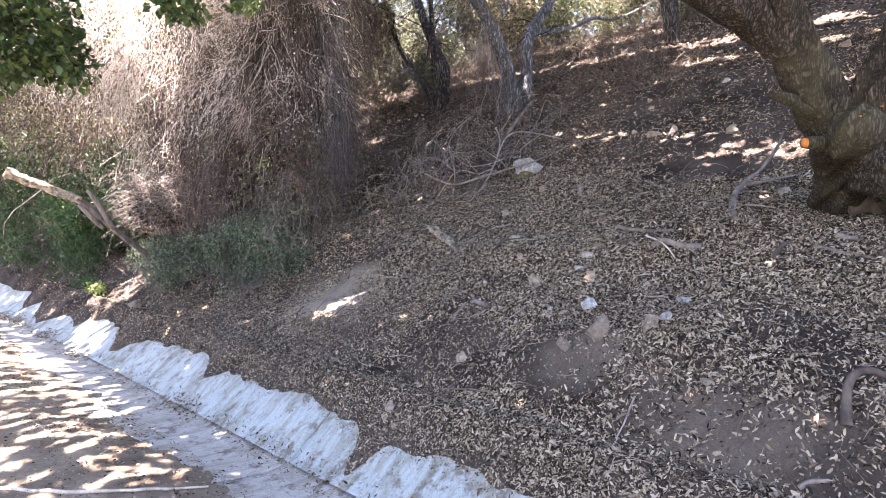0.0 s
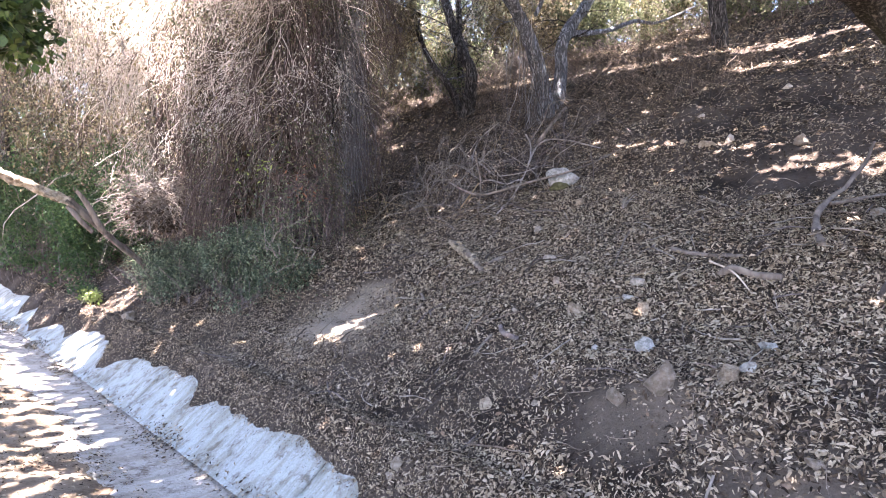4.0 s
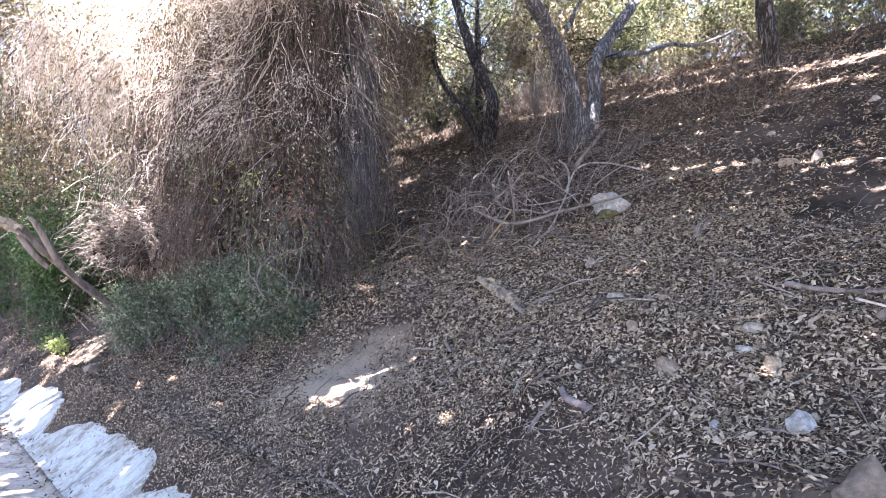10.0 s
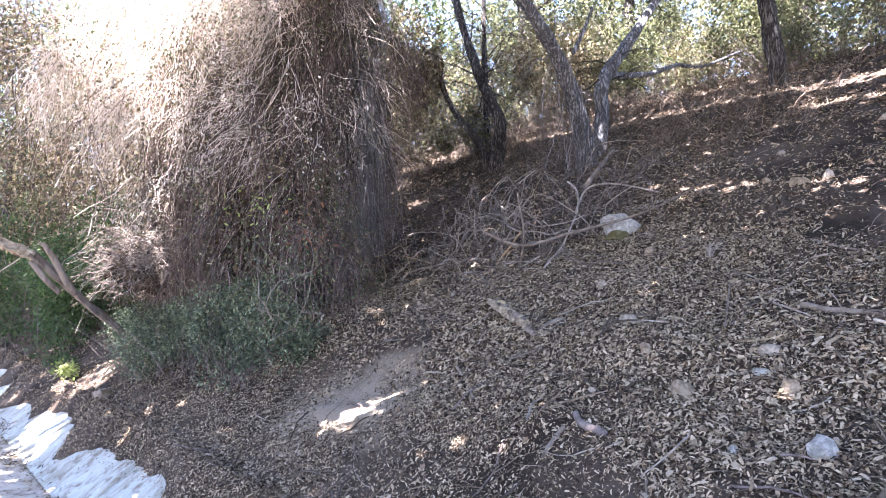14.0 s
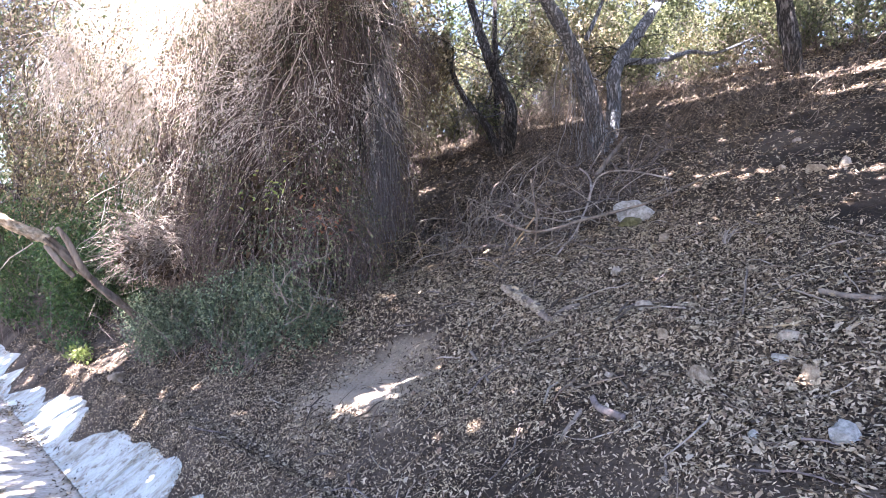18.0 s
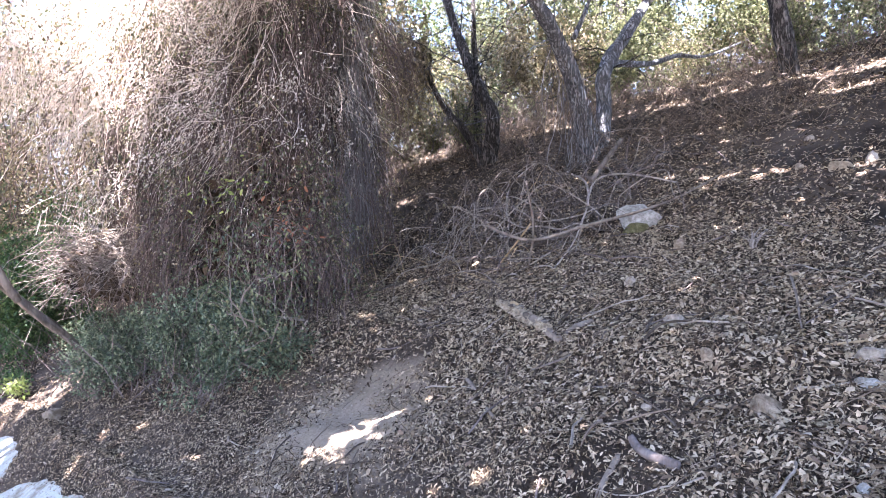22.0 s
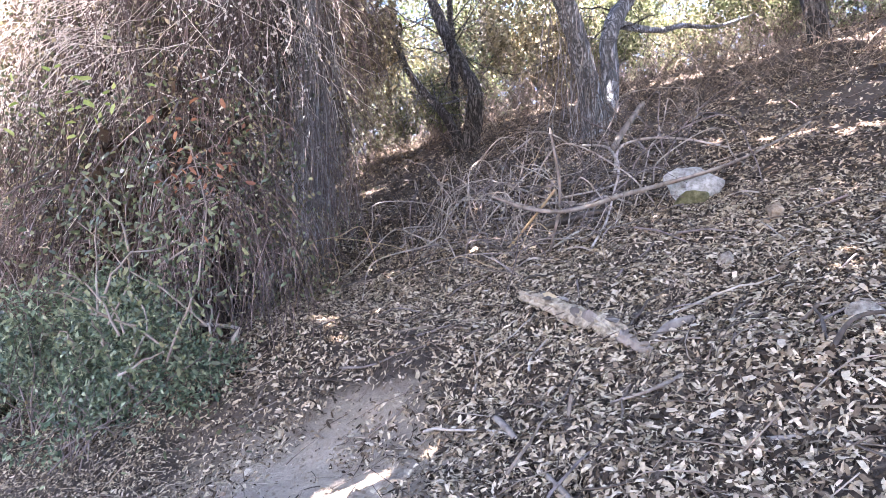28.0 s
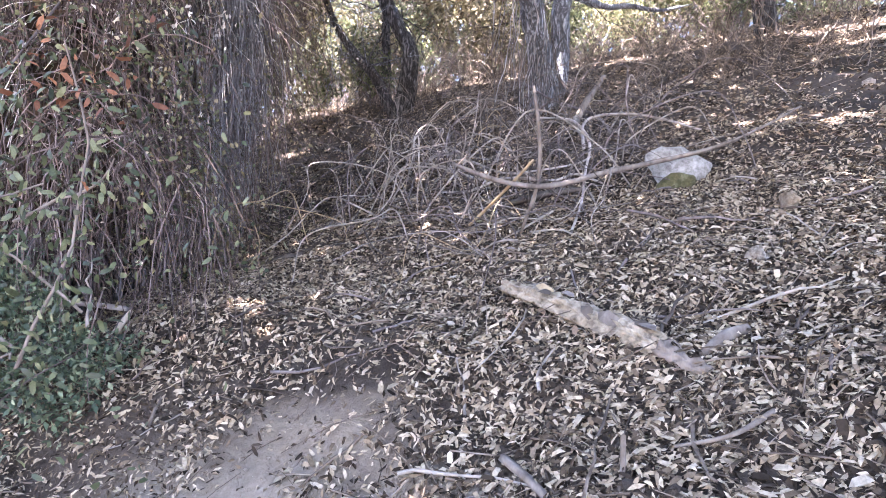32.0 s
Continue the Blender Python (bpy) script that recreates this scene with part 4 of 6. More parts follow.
part("wood", limb([(-1.27, 7.02, 1.17), (-1.24, 7.06, 1.2), (-1.2, 7.12, 1.23)], (0.036, 0.036, 0.03), 40, 16, 0.45, 78, 0.2), DARK_WOOD, stub)
stick("branch", [(1.10, 4.02), (1.40, 3.64), (1.72, 3.38), (2.06, 3.20)], 0.026, PALE_WOOD, "pale bare branch lying on the dirt road", seed=14)
stick("branch", [(5.18, 1.35), (5.50, 1.48), (5.78, 1.50), (5.95, 1.42), (6.05, 1.36), (6.10, 1.33)], 0.05, STEM_WOOD, "crooked grey branch below the oak", [0.0, 0.08, 0.12, 0.2, 0.32, 0.45], (1.0, 0.35), seed=15, rings=40)
stick("stick", [(5.80, 1.50), (6.00, 1.35), (6.22, 1.2)], 0.03, STEM_WOOD, "pale stick resting on the branch", [0.08, 0.07, 0.03], seed=16)
stick("stick", [(5.68, 2.28), (5.93, 1.94), (6.25, 1.45)], 0.02, STEM_WOOD, "long thin stick on the slope", seed=17)
stick("stick", [(5.45, 1.30), (5.30, 1.05), (5.2, 0.9)], 0.015, STEM_WOOD, "thin forked twig below the oak", seed=18)
stick("root_knot", [(4.87, 1.80), (4.84, 1.72), (4.82, 1.59), (4.85, 1.43)], 0.07, STEM_WOOD, "knotted grey piece of root", [0.0, 0.04, 0.03, 0.0], (1.0, 0.7), seed=19)
stick("stick", [(5.23, 2.30), (5.10, 1.93), (4.76, 1.54)], 0.018, STEM_WOOD, "pale stick beside the root knot", seed=20)
stick("stick", [(4.95, 1.92), (4.80, 1.71), (4.70, 1.55)], 0.014, PALE_WOOD, "thin pale twig over the root knot", [0.06, 0.05, 0.01], seed=21)
stick("branch", [(3.58, 0.25), (3.69, 0.28), (3.75, 0.22), (3.78, 0.05)], 0.045, DARK_WOOD, "dark bent branch on bare soil", [0.0, 0.08, 0.1, 0.06], seed=22)
stick("stick", [(3.30, 0.36), (3.33, 0.32), (3.36, 0.26)], 0.03, STEM_WOOD, "short grey stick on bare soil", seed=23)
stick("stick", [(4.95, 0.77), (4.88, 0.60), (4.81, 0.43)], 0.025, STEM_WOOD, "pale stick below the oak", seed=24)
stick("branch", [(5.08, 0.68), (5.06, 0.61), (5.05, 0.55)], 0.045, STEM_WOOD, "grey branch below the oak", seed=25)
stick("stick", [(4.78, 0.95), (4.86, 0.93), (4.91, 0.89)], 0.03, DARK_WOOD, "dark curved stick below the oak", [0.0, 0.04, 0.05], seed=33)
stick("stick", [(4.35, 3.27), (4.39, 3.15), (4.45, 3.0)], 0.014, STEM_WOOD, "thin grey twig on the leaves", seed=26)
stick("stick", [(5.43, 2.78), (5.16, 2.67), (4.87, 2.56)], 0.013, STEM_WOOD, "thin curved twig on the leaves", [0.02, 0.07, 0.02], seed=27)
stick("stick", [(4.62, 3.15), (4.72, 3.11), (4.80, 3.0)], 0.014, DARK_WOOD, "dark twig on the leaves", [0.01, 0.05, 0.05], seed=28)
stick("stick", [(4.58, 3.52), (4.48, 3.59), (4.48, 3.70)], 0.013, STEM_WOOD, "thin bent twig on the leaves", [0.01, 0.03, 0.01], seed=29)
stick("stick", [(3.75, 2.33), (3.87, 2.42), (3.98, 2.50)], 0.011, STEM_WOOD, "thin twig on the lower slope", seed=30)
stick("stick", [(5.42, 4.95), (5.35, 4.85), (5.25, 4.78)], 0.016, STEM_WOOD, "short pale stick on the leaves", seed=31)
stick("branch", [(5.2, 6.1), (5.5, 5.75), (5.95, 5.6), (6.4, 5.5)], 0.035, DARK_WOOD, "dark fallen branch under the vines", seed=32)

brush = thing("brush_branch", spot(6.5, 5.0), "fallen bare branch with side shoots leaning on the boulder", "branch")
part("main_stem", limb([(-0.07, 7.6, 2.12), (0.1, 7.45, 2.03), (0.27, 7.3, 1.98), (0.46, 7.35, 2.02), (0.62, 7.4, 2.08), (0.89, 7.47, 2.16), (1.22, 7.5, 2.26), (1.49, 7.55, 2.38), (1.83, 7.65, 2.57)], (0.010, 0.012, 0.013, 0.0125, 0.012, 0.011, 0.01, 0.008, 0.006), 80, 9, 0.35, 41), STEM_WOOD, brush)
part("bent_shoot", limb([(0.23, 7.2, 2.38), (0.26, 7.22, 2.23), (0.28, 7.26, 2.12), (0.28, 7.3, 1.98), (0.26, 7.38, 1.86), (0.25, 7.46, 1.78)], (0.007, 0.009, 0.0095, 0.009, 0.008, 0.007), 40, 8, 0.35, 42), STEM_WOOD, brush, "upright bent shoot with a pale tip")
part("broken_tip", limb([(0.225, 7.2, 2.41), (0.23, 7.2, 2.38)], (0.005, 0.008), 6, 8, 0.1, 43), PALE_WOOD, brush, "pale broken tip")
part("yellow_shoot", limb([(0.04, 7.7, 1.83), (0.15, 7.5, 1.96), (0.26, 7.3, 2.1)], (0.009, 0.0095, 0.007), 24, 8, 0.35, 44), TAN_WOOD, brush, "tan bare shoot")

# crossing bare stems heaped in front of the boulder
for k, (pts, r) in enumerate((([(-0.45, 9.12, 2.13), (-0.30, 9.19, 2.32), (-0.18, 9.27, 2.44), (0.01, 8.93, 2.37), (0.22, 8.48, 2.21), (0.38, 8.26, 2.19), (0.54, 7.94, 2.13), (0.68, 7.96, 2.18), (0.84, 7.94, 2.13)], 0.0075), ([(-0.19, 9.02, 2.19), (0.12, 8.46, 2.12), (0.32, 8.31, 2.19), (0.48, 7.98, 2.15)], 0.007), ([(0.78, 9.23, 2.85), (0.81, 8.54, 2.66), (0.81, 8.22, 2.50), (0.78, 8.02, 2.35), (0.72, 7.91, 2.20), (0.61, 7.64, 1.98), (0.43, 7.26, 1.76)], 0.0085), ([(0.78, 8.13, 2.37), (0.89, 8.46, 2.61), (1.02, 8.55, 2.70), (1.19, 8.42, 2.69), (1.39, 8.32, 2.64), (1.62, 8.29, 2.58)], 0.009), ([(0.90, 10.27, 3.48), (0.96, 9.57, 3.13), (1.06, 9.20, 2.95), (1.15, 8.91, 2.80), (1.20, 8.65, 2.55)], 0.009), ([(0.42, 9.85, 3.10), (0.20, 9.71, 2.89), (0.10, 9.38, 2.64), (0.10, 9.05, 2.41), (0.15, 8.76, 2.20)], 0.007), ([(-0.13, 9.59, 2.51), (-0.11, 9.91, 2.78), (-0.03, 9.95, 2.87), (0.12, 9.82, 2.87), (0.05, 9.64, 2.70), (-0.05, 9.62, 2.57), (-0.05, 9.47, 2.45)], 0.0055), ([(0.02, 9.38, 2.58), (0.23, 8.95, 2.42), (0.39, 8.53, 2.27), (0.55, 8.26, 2.25), (0.75, 8.20, 2.29), (0.90, 8.32, 2.37)], 0.007))):
    single("looping_vine", limb(pts, (r * 1.1, r, r * 0.8), 60, 8, 0.35, 60 + k), BRAMBLE if k == 4 else LOOP_WOOD, "bare looping vine fallen beside the boulder", "vine", tuple(pts[0]), "fallen stems by the boulder")
single("rotten_branch", limb([(0.23, 8.08, 1.97), (0.42, 8.02, 2.03), (0.58, 8.02, 2.08), (0.73, 7.99, 2.10)], (0.02, 0.028, 0.024, 0.012), 50, 12, 0.6, 71, 0.2), DARK_WOOD, "dark rotten branch under the fallen stems", "branch", None, "fallen sticks")

# ---- looping bramble stems by the boulder, the largest one by one ----
bramble = thing("bramble_tangle", spot(6.2, 5.1), "tangle of looping bare bramble stems beside the boulder", "bramble")
for k in range(110):
    u, v = RNG.uniform(5.5, 7.4), RNG.uniform(4.4, 6.7)
    a, l, h = RNG.uniform(0, 6.28), RNG.uniform(0.4, 1.0), RNG.uniform(0.12, 0.5)
    du, dv = math.cos(a) * l, math.sin(a) * l
    pts = [spot(u, v, -0.01), spot(u + 0.2 * du, v + 0.2 * dv, h * 0.75) + Vector(RNG.normal(size=3) * 0.05), spot(u + 0.55 * du, v + 0.55 * dv, h) + Vector(RNG.normal(size=3) * 0.08), spot(u + 0.85 * du, v + 0.85 * dv, h * 0.6) + Vector(RNG.normal(size=3) * 0.06), spot(u + du, v + dv, 0.01)]
    r = RNG.uniform(0.002, 0.0052)
    part("bramble_stem", limb(pts, (r, r, r * 0.9, r * 0.75, r * 0.5), 26, 6, 0.2, k), TAN_WOOD if k % 17 == 4 else GREY_WOOD if k % 2 == 0 else BRAMBLE, bramble)

# ---- dead stems tangled round the boulder and the forked tree ----
def tangle(name, boxes, label, mat=TWIG, thick=(0.002, 0.005)):
    sets = []
    for (u0, u1, v0, v1), n, (l0, l1), rise, sag in boxes:
        u, v = RNG.uniform(u0, u1, n), RNG.uniform(v0, v1, n)
        x, y = xy_of(u, v)
        at = np.stack([x, y, ground(u, v) - 0.01], 1)
        way = unit(n) * (1, 1, 0.5) + np.array([0, 0, rise])
        way /= np.linalg.norm(way, axis=1, keepdims=True)
        l = RNG.uniform(l0, l1, n)
        p = arcs(at, way, l, RNG.uniform(0.3, 1.2, n) * sag, 9, 0.22)
        qu, qv = uv_of(p[:, :, 0], p[:, :, 1])
        p[:, :, 2] = np.maximum(p[:, :, 2], ground(qu, qv) + 0.008)
        sets.append(tubes(p, RNG.uniform(*thick, (n, 1)) * np.linspace(1.1, 0.5, 9)))
    return single(name, merged(sets), mat, label, "dead stems", (0, 0, 0), kind="stuff")


tangle("dead_stems", (((5.8, 7.4, 4.6, 6.6), 190, (0.3, 1.1), 0.45, 0.7), ((6.6, 8.8, 4.6, 8.2), 620, (0.3, 1.0), 0.8, 0.6), ((5.3, 6.4, 4.5, 5.9), 60, (0.3, 1.0), 0.25, 0.6)), "grey tangle of dead bramble stems by the boulder", BRAMBLE_GREY, (0.0014, 0.0042))
tangle("dry_undergrowth", (((8.6, 11.5, 4.6, 8.0), 800, (0.3, 1.1), 0.9, 0.5), ((8.8, 12.5, 7.5, 12.0), 800, (0.4, 1.6), 1.3, 0.3), ((11.5, 15.5, -2.0, 5.0), 800, (0.5, 1.6), 1.0, 0.4), ((8.2, 10.0, 3.4, 4.8), 260, (0.3, 0.8), 1.0, 0.4)), "thin dry brown undergrowth on the upper slope", LITTER_TWIG)

# a dried grey sprig standing on the slope
sprig = thing("dead_sprig", spot(5.95, 3.16), "dried pale grey sprig on the leaf litter", "plant")
n = 16
stalks = arcs(np.repeat([np.array(spot(5.95, 3.16, -0.01))], n, 0), unit(n) * (0.35, 0.35, 0.2) + np.array([0.25, 0.35, 0.75]), RNG.uniform(0.14, 0.3, n), 0.3 * np.ones(n), 8, 0.12)
for k in range(n):
    part("stalk", tubes(stalks[k : k + 1], np.full((1, 1), 0.0035) * np.linspace(1.2, 0.5, 8), 4), LOOP_WOOD, sprig)

# clods of dark earth on the slope
for k, (u, v, w) in enumerate(((4.33, 3.56, 0.13), (4.25, 3.50, 0.1), (4.38, 3.66, 0.09), (4.15, 3.92, 0.12), (4.1, 3.84, 0.08), (4.0, 3.62, 0.07), (3.75, 3.2, 0.09), (3.9, 2.95, 0.07), (4.3, 3.4, 0.07), (3.55, 3.9, 0.08), (3.6, 5.0, 0.09), (3.5, 5.3, 0.07), (4.6, 4.75, 0.08))):
    for j in range(4):
        stone(u + 0.09 * math.sin(k * 5 + j * 2.1), v + 0.09 * math.cos(k * 3 + j * 1.7), w * (0.52, 0.36, 0.3, 0.24)[j], w * (0.3, 0.22, 0.2, 0.15)[j], CLOD, "crumbling clod of dark earth", 60 + k * 1.7 + j * 0.41, "earth_clod", 14, 0.3, 0.85, "clods of earth")


# ---- trees ----
def at_uv(u, v, z):
    return Vector((*xy_of(u, v), z))


# the large oak at the edge of the slope
oak = thing("oak_tree", (3.05, 4.42, 1.5), "massive gnarled live oak with pruned limbs on the slope", "tree")
trunk = part("trunk", limb([(3.16, 4.92, 1.60), (3.02, 4.58, 1.84), (2.86, 4.22, 2.03), (2.64, 3.94, 2.20), (2.50, 3.86, 2.37), (2.37, 3.82, 2.55), (2.27, 3.76, 2.72), (2.18, 3.68, 2.91), (2.02, 3.56, 3.38)], (0.19, 0.165, 0.165, 0.16, 0.155, 0.145, 0.145, 0.145, 0.13), 230, 130, 0.25, 12, 0.07), BARK, oak, "deeply ridged grey-brown trunk")
part("left_limb", limb([(2.28, 3.77, 2.66), (2.08, 3.71, 2.76), (1.89, 3.60, 2.81), (1.65, 3.44, 2.87), (1.31, 3.18, 2.93), (0.91, 2.85, 3.07)], (0.15, 0.12, 0.105, 0.09, 0.075, 0.05), 120, 72, 0.2, 13, 0.06), BARK, oak)
part("right_limb", limb([(2.68, 3.91, 2.06), (2.77, 3.84, 2.22), (2.81, 3.79, 2.38), (2.88, 3.77, 2.56), (3.00, 3.71, 2.96)], (0.15, 0.14, 0.13, 0.115, 0.09), 120, 80, 0.22, 14, 0.06), BARK, oak)
part("dead_stub", limb([(2.47, 3.83, 2.25), (2.32, 3.77, 2.31), (2.21, 3.76, 2.35)], (0.05, 0.03, 0.018), 40, 30, 0.35, 15, 0.15), BARK, oak)
part("burl", limb([(2.67, 3.86, 2.05), (2.67, 3.74, 2.15), (2.72, 3.75, 2.24)], (0.10, 0.14, 0.09), 70, 60, 0.3, 17, 0.06), BARK, oak, "swollen burl")
part("root", limb([(2.88, 4.21, 1.96), (3.05, 4.17, 1.96), (3.22, 4.13, 1.89), (3.49, 4.32, 1.59)], (0.13, 0.17, 0.2, 0.2), 80, 60, 0.25, 18, 0.06), BARK, oak, "spreading root over a dark hollow")
# solid dark lump, stands in for the shade of an open cavity
part("hollow", limb([(3.04, 4.53, 1.74), (3.23, 4.48, 1.80), (3.39, 4.39, 1.77)], (0.09, 0.13, 0.1), 30, 24, 0.3, 19), DARK_WOOD, oak, "dark lump painted as the shaded hollow")
for at, way, r in (((2.62, 3.64, 2.18), (-0.35, -0.9, -0.1), 0.03), ((2.42, 3.80, 2.08), (-0.97, -0.35, 0.0), 0.028), ((2.77, 3.70, 2.29), (-0.1, -1, 0.1), 0.035)):
    at, way = Vector(at), Vector(way).normalized()
    collar = part("branch_collar", limb([at + way * -0.22, at + way * -0.06, at + way * 0.0], (r * 1.9, r * 1.5, r * 1.25), 14, 18, 0.15, 19, 0.05), BARK, oak)
    part("saw_cut", limb([at + way * -0.01, at + way * 0.006], (r, r * 0.97), 4, 18, 0.1, 20), CUT_WOOD, collar, "orange freshly sawn face")

# its crown overhead, unseen, added to shade the slope, open where light falls through
def crown(count, box, size, gaps):
    """Leaves over the slope and road, above the way, thinned where sun flecks reach the ground."""
    u, v = RNG.uniform(box[0], box[1], count), RNG.uniform(box[2], box[3], count)
    x, y = xy_of(u, v)
    far = np.hypot(x - 0.2, y - 2.2)
    z = np.maximum(4.8, 2.8 + 0.74 * far) + RNG.uniform(0, 1.6, count)
    gu, gv = u, v
    for _ in range(6):
        drop = (z - height(gu, gv)) / SUN_WAY.z
        gu, gv = uv_of(x - SUN_WAY.x * drop, y - SUN_WAY.y * drop)
    wob_u, wob_v = 0.13 * fbm(gu * 2.6, gv * 2.6, 90), 0.3 * fbm(gu * 2.0, gv * 2.0, 94)
    keep = np.ones(count, bool)
    for u0, u1, v0, v1, share, ragged in gaps:
        a, b = gu + ragged * wob_u, gv + ragged * wob_v
        inside = (a > u0) & (a < u1) & (b > v0) & (b < v1)
        keep &= ~(inside & (RNG.random(count) < share))
    p = np.stack([x, y, z], 1)[keep]
    n = len(p)
    return small_leaves(p, unit(n) * (1, 1, 0.4), unit(n) * 0.6 + np.array([0, 0, 1.0]), size * RNG.uniform(0.7, 1.3, n), 0.6, 0.1)


# u0, u1, v0, v1 on the ground, share of leaves missing, raggedness
SUN_GAPS = (
    (6.62, 6.88, 0.4, 2.5, 0.8, 0.7), (6.95, 7.2, 2.1, 3.1, 0.8, 0.7), (7.08, 7.32, 3.3, 4.1, 0.8, 0.7), (9.2, 9.48, 0.0, 4.0, 0.97, 0.7), (9.95, 10.25, 1.6, 9.5, 0.97, 0.7), (8.05, 8.3, 0.0, 1.6, 0.95, 0.7), (11.2, 16, 5, 14, 0.95, 1), (7.7, 7.9, 8.3, 9.4, 0.95, 1),
    (3.62, 4.16, 4.12, 4.62, 0.92, 0.4), (3.0, 3.36, 5.9, 7.0, 0.6, 0.8), (-2, 2.1, 3.4, 20, 0.8, 1), (1.9, 2.5, 4.2, 9.0, 0.84, 1), (2.0, 2.6, 9.0, 20, 0.7, 1), (2.6, 3.0, 7.6, 8.6, 0.9, 0.6),
    (4.9, 6.9, 7.9, 16, 0.93, 0.6), (4.9, 6.6, 7.2, 7.9, 0.5, 0.6), (2.7, 4.4, 9.6, 17, 0.5, 0.6), (3.0, 4.0, 8.2, 9.2, 0.9, 0.5), (3.6, 4.6, 8.0, 8.8, 0.7, 0.5), (4.6, 7.2, 8.3, 26, 0.98, 0.5), (7.2, 16, 10.0, 26, 0.98, 0.5), (6.0, 6.2, 6.6, 7.3, 0.95, 0.3), (3.8, 4.4, 7.6, 8.3, 0.7, 0.5),
)
part("crown", crown(190000, (-4.0, 12.0, -4.0, 18.0), 0.2, SUN_GAPS), OAK_LEAF, oak, "dense dark green crown added out of view for shade")

# a low spray of its leaves beside the road
spray = thing("oak_spray", (-1.9, 3.4, 2.4), "drooping dark green oak branch over the road", "branch")
part("twigs", tubes(arcs(np.repeat([[-2.5, 3.3, 3.2]], 60, 0) + RNG.normal(size=(60, 3)) * 0.2, np.array([0.8, 0.45, -0.6]) + RNG.normal(size=(60, 3)) * 0.3, RNG.uniform(0.25, 0.5, 60), 0.1 + 0 * np.arange(60), 8, 0.08), np.full((60, 1), 0.0028) * np.linspace(1.2, 0.5, 8)), DARK_BARK, spray)
part("leaves", leaf_cloud([(-2.0, 3.65, 2.72), (-1.74, 3.95, 2.82), (-2.3, 3.45, 2.68), (-1.9, 3.8, 2.6), (-1.35, 4.1, 3.06), (-1.0, 4.3, 3.12)], [(0.36, 0.36, 0.3), (0.22, 0.25, 0.24), (0.45, 0.4, 0.4), (0.22, 0.22, 0.2), (0.2, 0.2, 0.13), (0.16, 0.16, 0.1)], 6000, 0.05, 0.6, 0.4, 0.2), OAK_LEAF, spray)

# the forked grey tree, hung with dead vines
FORK_V = 5.9
fork = thing("forked_tree", spot(8.1, FORK_V), "grey forked tree hung with bare vines", "tree")
part("left_stem", limb([(1.10, 10.15, 2.78), (1.08, 10.14, 3.20), (1.03, 10.08, 3.62), (0.90, 9.93, 4.00), (0.74, 9.75, 4.37), (0.51, 9.49, 4.69), (0.14, 9.07, 5.11)], (0.165, 0.135, 0.12, 0.11, 0.10, 0.09, 0.07), 70, 26, 0.14, 21, 0.08), GREY_BARK, fork, "bluish-grey leaning stem")
part("right_stem", limb([(1.19, 10.26, 2.83), (1.25, 10.32, 3.35), (1.30, 10.39, 3.91), (1.29, 10.37, 4.27), (1.42, 10.52, 4.61), (1.72, 10.86, 5.11), (2.39, 11.61, 6.25)], (0.12, 0.095, 0.085, 0.085, 0.09, 0.075, 0.05), 70, 24, 0.16, 22, 0.08), GREY_BARK, fork, "crooked grey stem")
part("side_branch", limb([(1.35, 10.44, 4.48), (2.07, 11.26, 4.78), (2.59, 11.85, 5.10), (3.00, 11.86, 5.09), (4.03, 13.02, 5.79)], (0.05, 0.035, 0.03, 0.022, 0.014), 60, 10, 0.2, 23), GREY_BARK, fork, "long level branch")
part("small_branch", limb([(0.88, 9.91, 4.60), (1.03, 10.08, 4.98), (1.15, 10.21, 5.32)], (0.03, 0.025, 0.018), 24, 10, 0.2, 24), GREY_BARK, fork)
part("broken_branch", limb([(0.91, 8.73, 2.68), (1.05, 8.89, 2.89), (1.27, 9.14, 3.19)], (0.024, 0.022, 0.018), 24, 12, 0.3, 25), STEM_WOOD, fork, "broken slanting branch at the foot")
s0 = smooth_path([(1.10, 10.15, 2.78), (1.08, 10.14, 3.20), (1.03, 10.08, 3.62), (0.90, 9.93, 4.00), (0.74, 9.75, 4.37), (0.51, 9.49, 4.69), (0.14, 9.07, 5.11)], 200)
n = 120
at = s0[RNG.integers(10, 150, n)] + unit(n) * 0.16
hang = arcs(at, unit(n) * (0.16, 0.16, 0.1) + np.array([0, 0, -1.0]), RNG.uniform(0.5, 1.5, n), -0.05 * np.ones(n), 9, 0.08)
hu, hv = uv_of(hang[:, :, 0], hang[:, :, 1])
hang[:, :, 2] = np.maximum(hang[:, :, 2], ground(hu, hv) + 0.02)
part("hanging_vines", tubes(hang, RNG.uniform(0.002, 0.0048, (n, 1)) * np.ones(9)), GREY_VINE, fork, "bare grey vines hanging on the stems", kind="stuff")

two = thing("leaning_tree", spot(8.67, 7.95), "dark crooked tree with two leaning stems", "tree")
part("right_stem", limb([(-0.17, 11.72, 3.40), (-0.08, 11.65, 4.12), (-0.21, 11.76, 4.50), (-0.46, 11.98, 5.07), (-0.75, 12.23, 5.95), (-0.98, 12.45, 6.82)], (0.105, 0.088, 0.08, 0.068, 0.055), 50, 20, 0.25, 31, 0.08), DARK_BARK, two)
part("left_stem", limb([(-0.24, 11.79, 3.50), (-0.47, 11.99, 3.99), (-0.80, 12.28, 4.44), (-1.09, 12.54, 4.99), (-1.35, 12.77, 5.81)], (0.07, 0.058, 0.05, 0.045, 0.035), 50, 18, 0.25, 32, 0.08), DARK_BARK, two)
